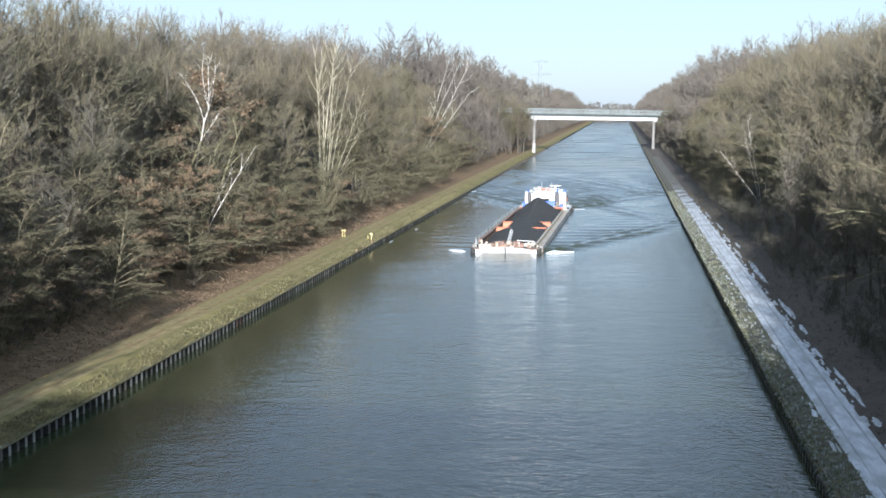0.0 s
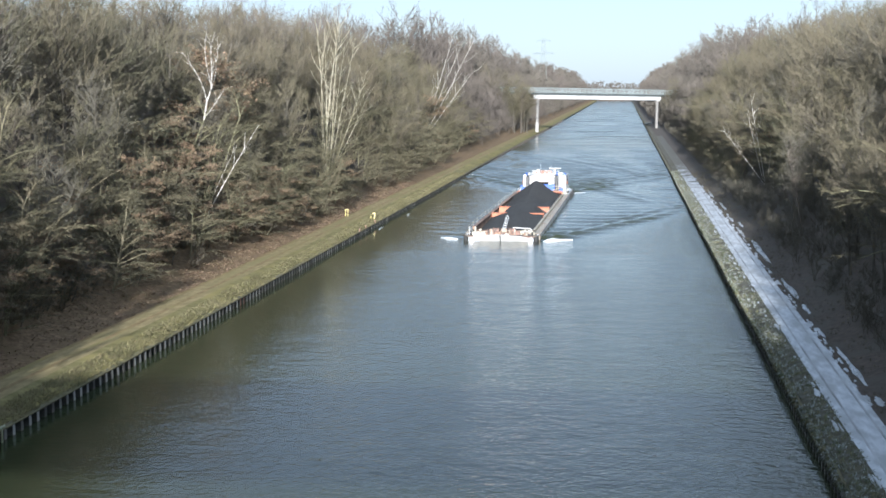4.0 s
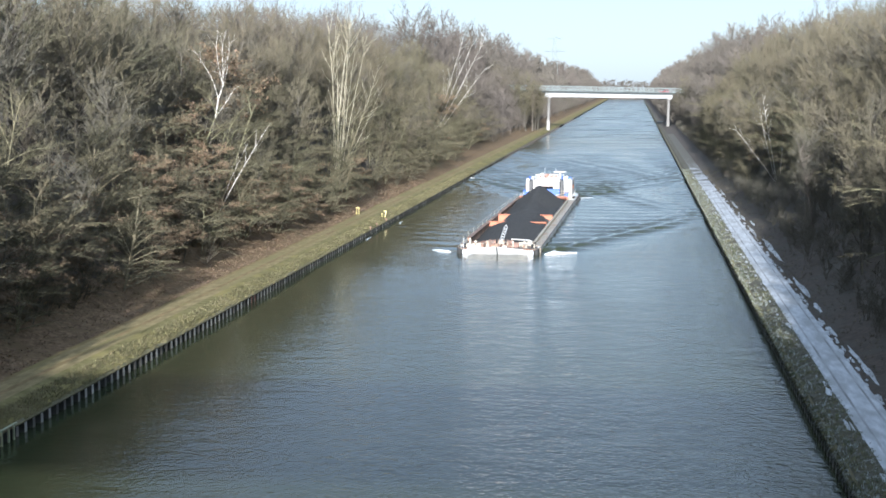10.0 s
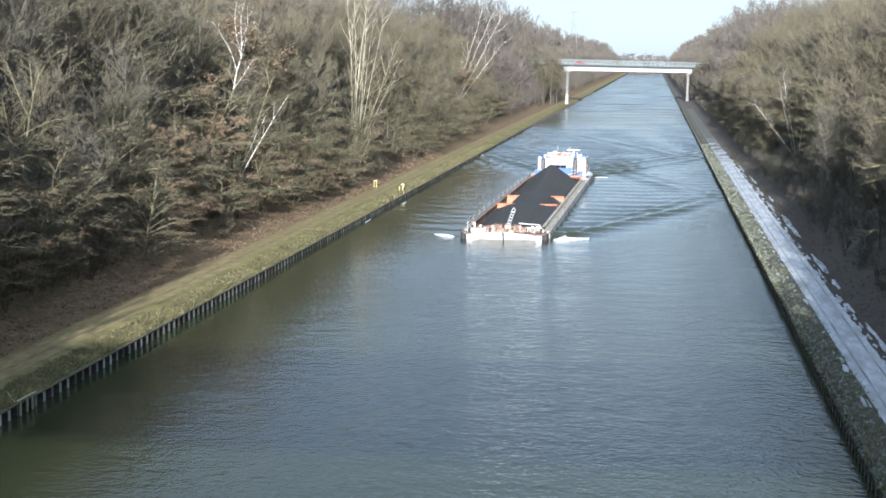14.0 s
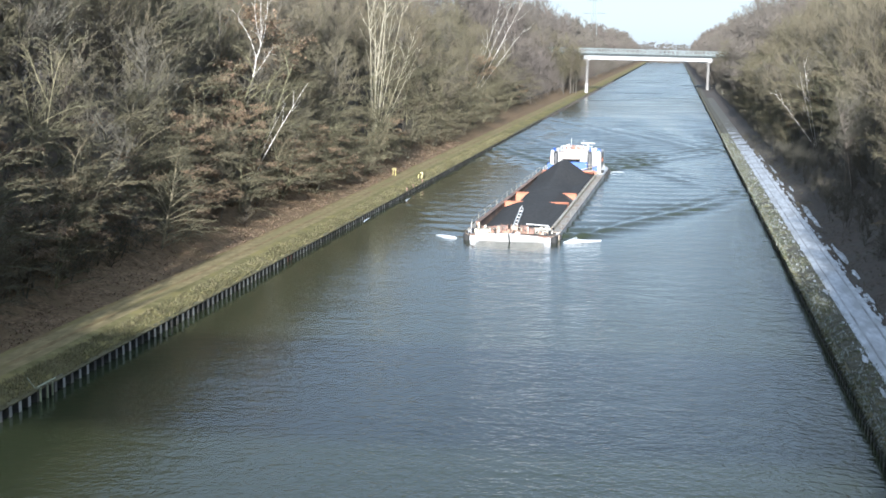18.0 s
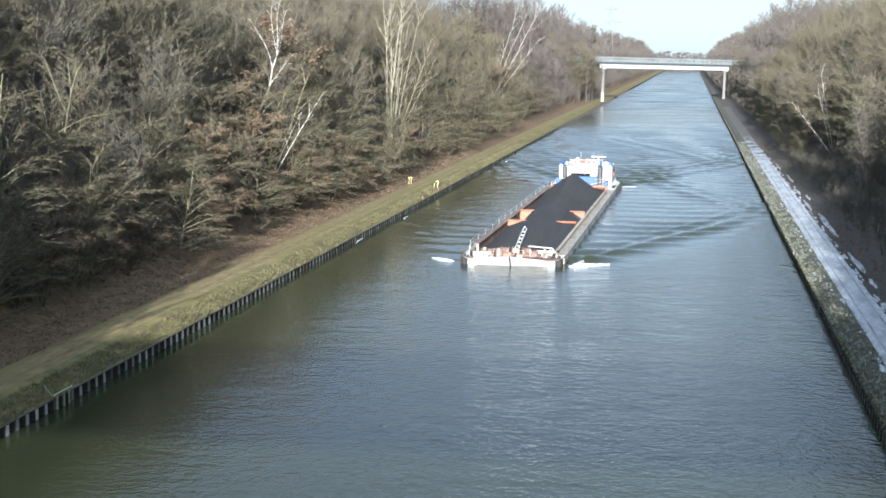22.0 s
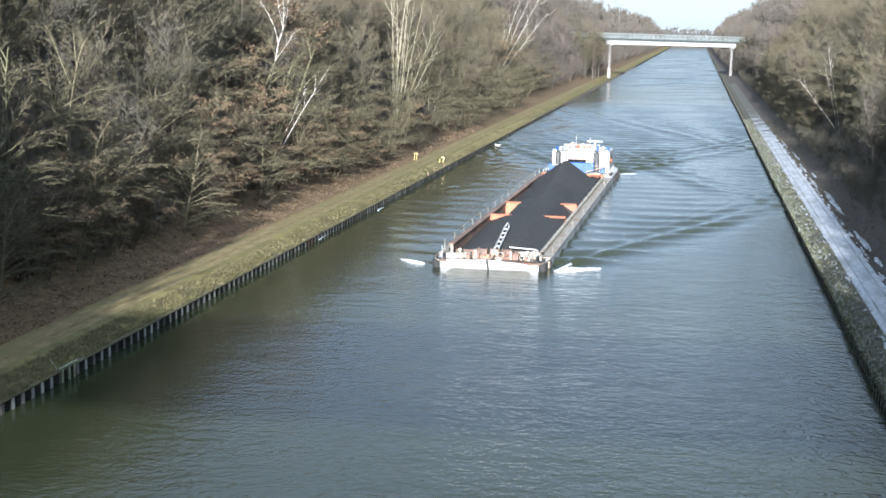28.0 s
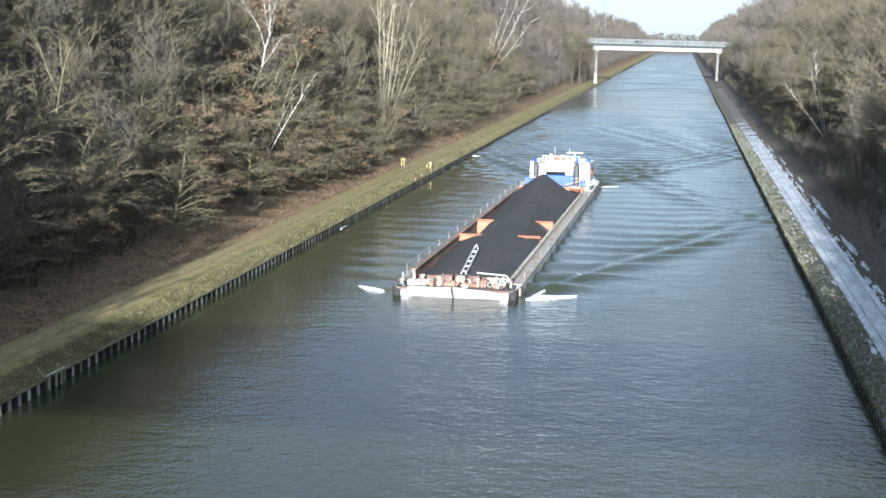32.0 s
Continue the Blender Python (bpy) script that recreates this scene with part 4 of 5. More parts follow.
def markers():
    z = ground_z(-39.9, 195.3)
    t = thing("distance_frame", "small yellow two-legged marker frame beside the track", "marker", at=pose(-39.95, 195.3, z, 0, 0, 12))
    for x in (-0.17, 0.17):
        part("leg", Geo().tube([(x, 0, -0.2), (x, 0, 0.95)], 0.055, 8), YELLOW, t)
    part("top_bar", Geo().box((0, 0, 0.97), (0.62, 0.1, 0.12), 0.02), YELLOW, t)
    z = ground_z(-35.9, 194.4)
    t = thing("marker_sign", "yellow bank marker with a bent arm on the grass", "marker", at=pose(-35.9, 194.4, z, 0, 0, 8))
    part("short_post", Geo().tube([(-0.28, 0, -0.2), (-0.28, 0, 0.62)], 0.06, 8), YELLOW, t)
    part("arm_plate", Geo().prism([(-0.05, 0.95), (0.38, 0.95), (0.38, 0.8), (0.24, 0.2), (0.24, -0.2), (0.14, -0.2), (0.14, 0.2), (0.24, 0.8), (-0.05, 0.82)], 1, -0.03, 0.03), YELLOW, t)
    # ladder guard on the near piling
    t = thing("bank_ladder", "pale yellow ladder with grab rail on the pile wall", "ladder", at=pose(WL + 0.06, 70.6, -0.36))
    for y in (-0.75, 0.1, 0.75):
        part("upright", Geo().box((0.05, y, 0.5), (0.1, 0.13, 1.3), 0.02), PALEWOOD, t)
    part("grab_rail", Geo().tube([(0.0, -1.1, 1.22), (0.0, 1.2, 1.22)], 0.07, 8), PALEWOOD, t)
    part("brace", Geo().tube([(-0.1, -1.1, 1.2), (-0.6, -1.0, 1.75)], 0.035, 6), PALEWOOD, t)
    for y in (178.5, 183.0, 190.0):
        t = thing("mooring_bollard", "small rusty bollard on the wall edge", "bollard", "bollards on the bank", at=pose(WL - 0.12, y, 0.68))
        part("post", Geo().tube([(0, 0, 0), (0, 0, 0.28), (0, 0, 0.3)], [0.08, 0.07, 0.1], 10), RUST, t)
        part("head", Geo().tube([(0, 0, 0.3), (0, 0, 0.36), (0, 0, 0.42)], [0.12, 0.13, 0.09], 10), RUST, t)


def pylon(x, y, top):
    t = thing("power_pylon", "distant grey lattice power pylon behind the woods", "pylon", at=pose(x, y, 13))
    h = top - 13
    g = Geo()
    w0, w1 = 3.4, 0.9

    def w(z):
        return w0 + (w1 - w0) * z / h
    for sx in (-1, 1):
        for sy in (-1, 1):
            g.tube([(sx * w0, sy * w0, 0), (sx * w1, sy * w1, h)], 0.14, 4)
    zs = [h * (1 - (1 - i / 9) ** 1.3) for i in range(10)]
    for z, z2 in zip(zs, zs[1:]):
        for s in (-1, 1):
            g.tube([(-w(z), s * w(z), z), (w(z2), s * w(z2), z2)], 0.07, 3)
            g.tube([(w(z), s * w(z), z), (-w(z2), s * w(z2), z2)], 0.07, 3)
            g.tube([(s * w(z), -w(z), z), (s * w(z2), w(z2), z2)], 0.07, 3)
    part("mast", g, RAILGREY, t)
    for z, ln in ((h - 11, 8.5), (h - 1, 5.5)):
        g = Geo()
        for s in (-1, 1):
            g.tube([(0, 0.8, z), (s * ln, 0, z), (0, -0.8, z)], 0.1, 3)
            g.tube([(0, 0, z + 1.8), (s * ln, 0, z)], 0.09, 3)
            g.tube([(s * ln, 0, z), (s * ln, 0, z - 1.6)], 0.07, 3)
        part("cross_arm", g, RAILGREY, t)


def abutment():
    t = solo("concrete_block", Geo().box((0, 0, 0.3), (2.6, 8.0, 1.9), 0.15).box((1.2, 9, 0.4), (1.8, 5.0, 1.3), 0.12), CONCRETE, "pale concrete blocks at the water's edge beyond the bridge", "concrete block", at=pose(WR + 1.4, 690, 0.4))
    return t


SNOW_SPOTS = ((WR + 4.7, 92.8, 0.55, 14.0), (WR + 4.65, 82.0, 0.6, 2.6), (WR + 4.8, 128.0, 0.75, 13.0), (WR + 4.8, 116.0, 0.6, 5.0), (WR + 5.0, 157.0, 0.8, 25.0), (WR + 4.5, 178.0, 0.6, 13.0), (WR + 5.2, 186.0, 0.5, 8.0), (WR + 4.6, 197.0, 0.6, 14.0), (WR + 4.9, 216.0, 0.6, 16.0), (WR + 4.6, 240.0, 0.6, 18.0), (WR + 4.8, 70.0, 0.5, 6.0), (WR + 4.5, 105.0, 0.35, 5.0))


def snow_lens(g, rng, x, y, wd, ln, x0=0.0):
    """One thin ragged lens of snow that follows the ground."""
    n = 18
    ring = []
    for i in range(n):
        a = 2 * math.pi * i / n
        k = rng.uniform(0.35, 1.25)
        ring.append((math.cos(a) * wd * 0.4 * k, math.sin(a) * ln / 2 * (0.75 + 0.25 * k)))
    vs = [(0, 0, 0.04)] + [(p[0] * 0.75, p[1] * 0.85, 0.035) for p in ring] + [(p[0], p[1], -0.02) for p in ring]
    fs = [(0, 1 + i, 1 + (i + 1) % n) for i in range(n)] + [(1 + i, 1 + n + i, 1 + n + (i + 1) % n, 1 + (i + 1) % n) for i in range(n)]
    g.add([(x0 + p[0], p[1] + (y if x0 else 0), p[2] + ground_z(x + p[0], y + p[1]) + 0.015) for p in vs], fs, True)
    return g


def snow_patches():
    rng = random.Random(3)
    for x, y, wd, ln in SNOW_SPOTS:
        solo("snow_patch", snow_lens(Geo(), rng, x, y, wd, ln), SNOW, "thin leftover snow patch on the dark verge", "snow", "snow patches", at=pose(x, y, 0))
    g = Geo()
    for i in range(260):
        y = 52 + 250 * rng.random() ** 1.3
        x = WR + 4.0 + rng.uniform(-0.15, 0.35) if i % 3 else WR + 1.8 + rng.uniform(-0.5, 0.1)
        snow_lens(g, rng, x, y, rng.uniform(0.12, 0.5), rng.uniform(0.4, 2.6), x)
    solo("snow_fringe", g, SNOW, "ragged edge of the thin snow on the towpath", "snow", kind="stuff")


def tufts():
    """Grass and weeds along the two banks."""
    rng = random.Random(9)

    def blades(g, x, y, z, hgt, r, n, over=0.0):
        for _ in range(n):
            p = Vector((x + rng.uniform(-0.12, 0.12), y + rng.uniform(-0.12, 0.12), z - 0.03))
            q = p + Vector((rng.uniform(-0.5, 0.5) + over, rng.uniform(-0.5, 0.5), 1)) * hgt * rng.uniform(0.5, 1.2)
            g.spike(p, q, r)
    g = Geo()
    for _ in range(13000):
        y = 62 + 240 * rng.random() ** 1.7
        d = rng.uniform(0.1, 2.3) if rng.random() < 0.75 else rng.uniform(2.3, 8.0)
        x = WL - d
        if rng.random() < 0.75 + lump(x, y, 0.5) * 0.8 - (0.4 if d > 4.1 else 0):
            far = 1 + (y - 60) / 160
            blades(g, x, y, ground_z(x, y), rng.uniform(0.07, 0.18) * (2.0 if d < 2.2 else 0.6), 0.022 * far, 5 if d < 2.2 else 2, 0.4 if d < 0.9 else 0)
    solo("bank_grass", g, GRASSBLADE, "uneven yellow-green winter grass on the bank", "grass", kind="stuff")
    g = Geo()
    for _ in range(7500):
        y = 52 + 260 * rng.random() ** 1.5
        d = rng.uniform(0.05, 1.9)
        x = WR + d
        if rng.random() < 0.62 + lump(x, y, 0.45):
            s = 1 + (y - 50) / 160
            blades(g, x, y, ground_z(x, y), rng.uniform(0.15, 0.42) * (1.1 - 0.42 * d), 0.026 * s, 5, -0.3 if d < 0.6 else 0)
    for _ in range(6000):
        y = 52 + 240 * rng.random() ** 1.5
        r = 0.03 * (1 + (y - 50) / 160)
        p = Vector((WR + rng.uniform(-0.05, 0.2), y, 0.8 + rng.uniform(-0.05, 0.12)))
        m = p + Vector((-rng.uniform(0.02, 0.14), rng.uniform(-0.15, 0.15), rng.uniform(-0.1, 0.1)))
        g.spike(m + (p - m) * 1.2, m + Vector((-rng.uniform(0.0, 0.14), rng.uniform(-0.1, 0.1), -rng.uniform(0.15, 0.5))), r)
    dg = Geo()
    for _ in range(5200):
        y = 54 + 250 * rng.random() ** 1.4
        d = 4.25 + 6.5 * rng.random() ** 1.3
        x = WR + d
        if rng.random() < 0.6 + lump(x, y, 0.4):
            f = 1 + (y - 50) / 160
            blades(dg, x, y, ground_z(x, y), rng.uniform(0.1, 0.34), 0.02 * f, 4, 0)
    solo("dead_grass", dg, DEADGRASS, "dull brown dead grass on the shaded slope", "grass", kind="stuff")
    solo("frosted_weeds", g, FROSTBLADE, "dark green weeds dusted with snow along the wall", "weeds", kind="stuff")
    g = Geo()
    for _ in range(26000):
        y = 66 + 200 * rng.random() ** 1.4
        x = WL - rng.uniform(5.4, 12.0)
        if lump(x, y, 0.7) + 0.5 * lump(x, y, 2.1) < rng.uniform(-0.5, 0.3):
            continue
        s = rng.uniform(0.05, 0.10) * (1 + (y - 60) / 200)
        c = Vector((x, y, ground_z(x, y) + rng.uniform(0.02, 0.10)))
        u = Vector((rng.uniform(-1, 1), rng.uniform(-1, 1), rng.uniform(-0.4, 0.4))).normalized() * s
        w = u.cross(Vector((0, 0, 1))).normalized() * s * 0.6
        g.add([tuple(c - u), tuple(c + w), tuple(c + u + Vector((0, 0, 0.04))), tuple(c - w + Vector((0, 0, 0.05)))], [(0, 1, 2), (0, 2, 3)])
    solo("fallen_leaves", g, FALLEN, "brown fallen leaves at the foot of the slope", "leaves", kind="stuff")


def birches():
    """The pale-stemmed trees that stand out on both slopes."""
    rng = random.Random(77)
    rows = (
        # x, y, colour, stems as (lean toward +x in degrees, length, foot radius), label
        (-48.5, 220.0, CREAMBARK, ((-4, 24, 0.06), (-1, 26, 0.08), (0, 27, 0.11), (1.5, 26, 0.09), (4, 27, 0.06), (7, 26, 0.06), (11, 25, 0.055), (16, 23, 0.05), (22, 21, 0.05), (29, 18, 0.04)), "tall many-stemmed tree with cream-white trunks"),
        (-47.8, 148.0, BIRCH, ((27, 14.5, 0.075), (30, 11.5, 0.04)), "slim white birch leaning out over the bank"),
        (-52.5, 353.0, BIRCH, ((30, 28.0, 0.11), (22, 27.0, 0.07), (40, 24.0, 0.07), (26, 30.0, 0.06)), "pale birch with spreading white limbs"),
        (22.6, 221.0, BIRCH, ((-12, 13.5, 0.06), (-36, 11.0, 0.05), (-18, 12.0, 0.05), (6, 11.0, 0.045)), "white birch clump leaning from the dark slope"),
        (-49.5, 110.5, BARK, ((1, 15.0, 0.12), (4, 12.0, 0.07)), "broken grey birch stem among shrubs"),
    )
    for x, y, bark, stems, label in rows:
        wood, fine = Geo(), Geo()
        for lean, ln, r in stems:
            a = radians(lean)
            d = Vector((math.sin(a), rng.uniform(-0.05, 0.05), math.cos(a)))
            p = Vector((rng.uniform(-0.3, 0.3), rng.uniform(-0.3, 0.3), -0.3))
            pts = [p.copy()]
            for i in range(8):
                d = (d + Vector((rng.uniform(-0.05, 0.05), rng.uniform(-0.05, 0.05), 0.01))).normalized()
                p = p + d * ln / 8
                pts.append(p.copy())
            rad = [r * (1 - 0.75 * i / 8) for i in range(9)]
            wood.tube(pts, rad, 6, False)
            for k in range(4 if "leaning out" in label else 13):
                u = rng.uniform(3.2, 7.9)
                q = pts[int(u)].lerp(pts[int(u) + 1], u - int(u))
                b = rot_to(d, rng.uniform(0.4, 0.9), rng.uniform(0, 6.28))
                e1 = q + b * ln * rng.uniform(0.05, 0.10)
                e2 = e1 + (b + Vector((0, 0, 0.5))).normalized() * ln * rng.uniform(0.05, 0.10)
                wood.tube([q, e1, e2], [r * 0.4, r * 0.28, r * 0.1], 4, False)
                for _ in range(14):
                    o = e1.lerp(e2, rng.random()) if rng.random() < 0.6 else q.lerp(e1, rng.random())
                    fine.spike(o, o + rot_to(b, rng.uniform(0.2, 1.0), rng.uniform(0, 6.28)) * rng.uniform(0.6, 1.5), 0.013)
        t = thing("birch_tree", label, "tree", "birches on the slopes", at=pose(x, y, ground_z(x, y) - 0.1))
        part("trunk", wood, bark, t, "white peeling bark" if bark is BIRCH else "")
        part("crown", fine, TWIG, t)
    forked_birch(rng)


def forked_birch(rng):
    """A birch whose dark trunk turns white where it parts into crooked limbs, with a veil of thin hanging twigs."""
    foot, wood, fine = Geo(), Geo(), Geo()
    trunk = [Vector(p) for p in ((0, 0, -0.3), (0.15, 0.1, 4.0), (0.55, 0, 8.0), (1.35, -0.1, 11.2), (1.7, 0, 13.4), (2.3, 0, 15.0))]
    foot.tube(trunk[:4], [0.15, 0.13, 0.11, 0.1], 7, False)
    wood.tube(trunk[3:], [0.1, 0.085, 0.075], 7, False)
    top, low = trunk[-1], trunk[-2]
    for at, dx, ln, r in ((top, 0.02, 6.9, 0.06), (top, -0.3, 6.3, 0.055), (top, 0.22, 6.0, 0.045), (low, -0.42, 6.6, 0.05), (low, 0.75, 5.2, 0.045), (trunk[3], 0.9, 4.2, 0.035)):
        pts = bend(rng, at, Vector((dx, rng.uniform(-0.15, 0.15), 1)).normalized(), ln, 6, 0.1, 0.0, 0.2)
        wood.tube(pts, taper(r, 0.014, 7), 5, False)
        for _ in range(9):
            q, d = along(pts, rng.uniform(0.2, 1.0))
            br = bend(rng, q, rot_to(d, rng.uniform(0.4, 1.0), rng.uniform(0, 6.28)), rng.uniform(0.8, 1.9), 3, 0.1, 0.25, 0.25)
            wood.tube(br, taper(0.022, 0.007, 4), 3, False)
            for _ in range(16):
                a, ad = along(br, rng.random())
                sprig(fine, rng, a, a + (rot_to(ad, rng.uniform(0.2, 0.9), rng.uniform(0, 6.28)) + Vector((0, 0, -0.7))).normalized() * rng.uniform(0.6, 1.7), 0.011)
    t = thing("birch_tree", "birch with a dark trunk and a white forked crown", "tree", "birches on the slopes", at=pose(-51.0, 158.5, ground_z(-51.0, 158.5) - 0.1))
    part("lower_trunk", foot, BARK, t, "dark rough lower bark")
    part("trunk", wood, BIRCH, t, "white peeling bark")
    part("crown", fine, TWIG, t)


# ---- the coal barge ----
def hull_outline(y):
    """Half width of the hull at y metres from the bow."""
    if y < 4.0:
        return 4.15 + 0.75 * math.sqrt(max(0.0, 1 - (1 - y / 4.0) ** 2))
    if y > 80:
        return 4.9 - 1.3 * ((y - 80) / 6.0) ** 2
    return 4.9


def loft(g, sections, close=True):
    n = len(sections[0])
    vs = [p for s in sections for p in s]
    fs = []
    for i in range(len(sections) - 1):
        for j in range(n - 1):
            fs.append((i * n + j, i * n + j + 1, (i + 1) * n + j + 1, (i + 1) * n + j))
    if close:
        fs.append(tuple(range(n))[::-1])
        fs.append(tuple(range((len(sections) - 1) * n, len(sections) * n)))
    g.add(vs, fs)
    return g


def barge():
    b = thing("coal_barge", "long laden motor barge with open hold heaped with coal", "barge")
    ys = [0, 0.4, 1.0, 2.0, 3.0, 4.0] + [10 * i for i in range(1, 9)] + [82, 84, 86]
    deck = 0.86
    # hull side with a blue-grey strake
    secs = []
    for y in ys:
        w = hull_outline(y)
        y += 0.6 * max(0, 1 - y / 4)
        k = 0.62 if y < 4 else deck
        secs.append([(-w * 0.97, y, -1.0), (-w, y, 0.0), (-w, y, k), (0.85 - w, y, k), (0.85 - w, y, 0.15), (w - 0.85, y, 0.15), (w - 0.85, y, k), (w, y, k), (w, y, 0.0), (w * 0.97, y, -1.0)])
    part("hull", loft(Geo(), secs), GREYPAINT, b, "blue-grey steel hull low in the water")
    g = Geo()
    for s in (-1, 1):
        pts = [(s * (hull_outline(y) + 0.03), y, deck - 0.02) for y in ys]
        g.tube(pts, 0.05, 6)
    part("rubbing_strake", g, DECKGREY, b, "worn rubbing strake round the deck edge")
    # raised white bow plates, left and right of the stem, and the dark shoulders
    for s in (-1, 1):
        secs = []
        for k in range(9):
            x = s * (0.06 + 3.5 * k / 8)
            y = 0.02 + 0.45 * (abs(x) / 3.6) ** 2.2
            top = 1.06 - (0.42 if s > 0 else 0.15) * (abs(x) / 3.6) ** 2 + 0.03 * math.cos(k)
            secs.append([(x, y + 0.55, -0.1), (x, y - 0.42, top * 0.94), (x, y - 0.36, top), (x, y - 0.2, top), (x, y + 0.9, -0.1)])
        part("bow_plate", loft(Geo(), secs if s > 0 else secs[::-1]), WHITE, b, "white painted bow plate")
        g = Geo()
        g.tube([(s * 4.5, 0.85, -0.4), (s * 4.5, 0.85, 0.75), (s * 4.5, 0.85, 0.85)], [0.38, 0.38, 0.28], 12)
        part("bow_fender", g, RUBBER, b, "black cylindrical bow fender")
        for k in range(3):
            part("hanging_fender", Geo().tube([(s * (4.72 + 0.1 * k), 1.5 + 0.75 * k, 0.0), (s * (4.72 + 0.1 * k), 1.5 + 0.75 * k, 0.85 - 0.08 * k)], 0.16, 8), RUBBER if k != 1 else DECKGREY, b)
    part("stem_bar", Geo().tube([(0, 0.5, -0.1), (0, -0.46, 0.98), (0, -0.46, 1.1)], 0.07, 6), DARKHULL, b)
    part("fore_deck", Geo().box((0, 2.2, 0.72), (8.9, 3.4, 0.16), 0.03), DECKDARK, b, "dark rust-stained foredeck")
    # windlass and gear on the foredeck
    win = part("anchor_windlass", Geo().box((0.3, 1.7, 1.0), (2.9, 0.75, 0.35), 0.08), RUST, b, "red-painted anchor windlass")
    for x in (-0.7, 0.35, 1.35):
        part("drum", Geo().tube([(x - 0.32, 1.7, 1.35), (x + 0.32, 1.7, 1.35)], 0.34, 12), WINCH if x < 0 else DECKGREY if x < 1 else WINCH, win)
        for e in (-0.36, 0.36):
            part("flange", Geo().tube([(x + e - 0.03, 1.7, 1.35), (x + e + 0.03, 1.7, 1.35)], 0.45, 14), RUST, win)
    part("motor_box", Geo().box((2.1, 1.9, 1.1), (0.55, 0.7, 0.65), 0.1), WINCH, win)
    part("gear_cover", Geo().box((-1.35, 1.75, 1.2), (0.45, 0.7, 0.8), 0.08), DECKGREY, win)
    for x, y, mt in ((-3.5, 1.7, CREAM), (-2.75, 1.95, CREAM), (-2.1, 2.4, CREAM), (3.2, 1.8, DECKGREY), (3.9, 2.2, CREAM)):
        p = part("deck_box", Geo().box((x, y, 0.97), (0.7, 0.6, 0.4), 0.06), mt, b)
        part("box_lid", Geo().box((x, y, 1.19), (0.78, 0.66, 0.06), 0.02), mt, p)
    for x, y, z, sx, sz, mt in ((-1.9, 1.4, 1.0, 0.3, 0.5, RUST), (-1.0, 1.2, 1.3, 0.22, 0.7, WINCH), (-0.2, 1.25, 1.1, 0.35, 0.45, RUST), (0.75, 1.2, 0.95, 0.5, 0.22, WHITE), (1.15, 1.3, 1.35, 0.25, 0.5, RUST), (1.75, 1.35, 1.25, 0.2, 0.75, DECKGREY), (2.3, 1.3, 1.2, 0.22, 0.6, WINCH), (3.0, 1.5, 1.0, 0.3, 0.3, RUST), (-3.0, 1.3, 1.05, 0.4, 0.35, WHITE), (3.6, 1.2, 0.95, 0.35, 0.28, DARKHULL)):
        p = part("winch_bracket", Geo().box((x, y, z), (sx, 0.35, sz), 0.05), mt, win)
        part("shaft_end", Geo().tube([(x - sx * 0.7, y - 0.05, z + sz * 0.3), (x + sx * 0.7, y - 0.05, z + sz * 0.3)], 0.09, 8), RUST if mt is not RUST else DARKHULL, p)
    for x, y, z, r, mt in ((-1.7, 1.3, 1.35, 0.3, WINCH), (0.9, 1.25, 1.3, 0.26, DECKGREY), (1.55, 1.2, 1.2, 0.24, WINCH), (2.7, 1.35, 1.15, 0.2, CREAM)):
        ring = part("hand_wheel", Geo().tube([(x + r * math.cos(a * 0.785), y - 0.2, z + r * math.sin(a * 0.785)) for a in range(9)], 0.035, 6, False), mt, win)
        part("spindle", Geo().tube([(x, y - 0.2, z), (x, y + 0.3, z)], 0.05, 6), DARKHULL, ring)
    for x in (-2.9, 2.95, 3.5):
        part("vent_cowl", Geo().tube([(x, 2.9, 0.78), (x, 2.9, 1.2), (x, 2.75, 1.36)], [0.1, 0.1, 0.16], 9), CREAM, b)
    part("anchor_chain", Geo().tube([(0.35, 1.35, 1.2), (0.3, 0.8, 1.0), (0.15, 0.2, 1.02)], 0.07, 6), DARKHULL, win)
    for s in (-1, 1):
        for y in (1.5, 4.6):
            p = part("bollard_pair", Geo().box((s * 4.0, y, 0.82), (0.42, 0.95, 0.06), 0.02), DARKHULL, b)
            for e in (-0.28, 0.28):
                part("bollard", Geo().tube([(s * 4.0, y + e, 0.8), (s * 4.0, y + e, 1.18), (s * 4.0, y + e, 1.22)], [0.13, 0.13, 0.19], 9), DARKHULL, p)
    part("jack_staff", Geo().tube([(-4.1, 1.0, 0.7), (-4.1, 1.0, 1.9)], 0.04, 6), STEEL, b)
    part("mast_light", Geo().tube([(-3.5, 2.3, 0.8), (-3.5, 2.3, 1.6), (-3.5, 2.3, 1.8)], [0.12, 0.12, 0.08], 8), CREAM, b)
    # davit: a white bent pipe
    part("davit", Geo().tube([(3.75, 3.2, 0.7), (3.75, 3.2, 1.45), (3.6, 3.2, 1.55), (1.3, 3.5, 1.62)], 0.06, 7), WHITE, b, "white bent davit pipe")
    # coaming round the hold
    for s in (-1, 1):
        g = Geo().box((s * 3.98, 35.0, 0.98 if s < 0 else 0.8), (0.22, 61.4, 1.1 if s < 0 else 0.74), 0.03)
        c = part("side_coaming", g, RUST if s < 0 else CREAM, b, "rust-brown hold coaming" if s < 0 else "worn hold coaming with cream rim")
        part("coaming_rim", Geo().box((s * 3.98, 35.0, 1.56 if s < 0 else 1.2), (0.3 if s > 0 else 0.5, 61.4, 0.09), 0.02), CREAM if s > 0 else RUST, c)
        me = Geo().box((s * 0.16, 0, 0), (0.14, 0.08, 0.85), 0.02).mesh("stiffener", RUST if s < 0 else DECKGREY)
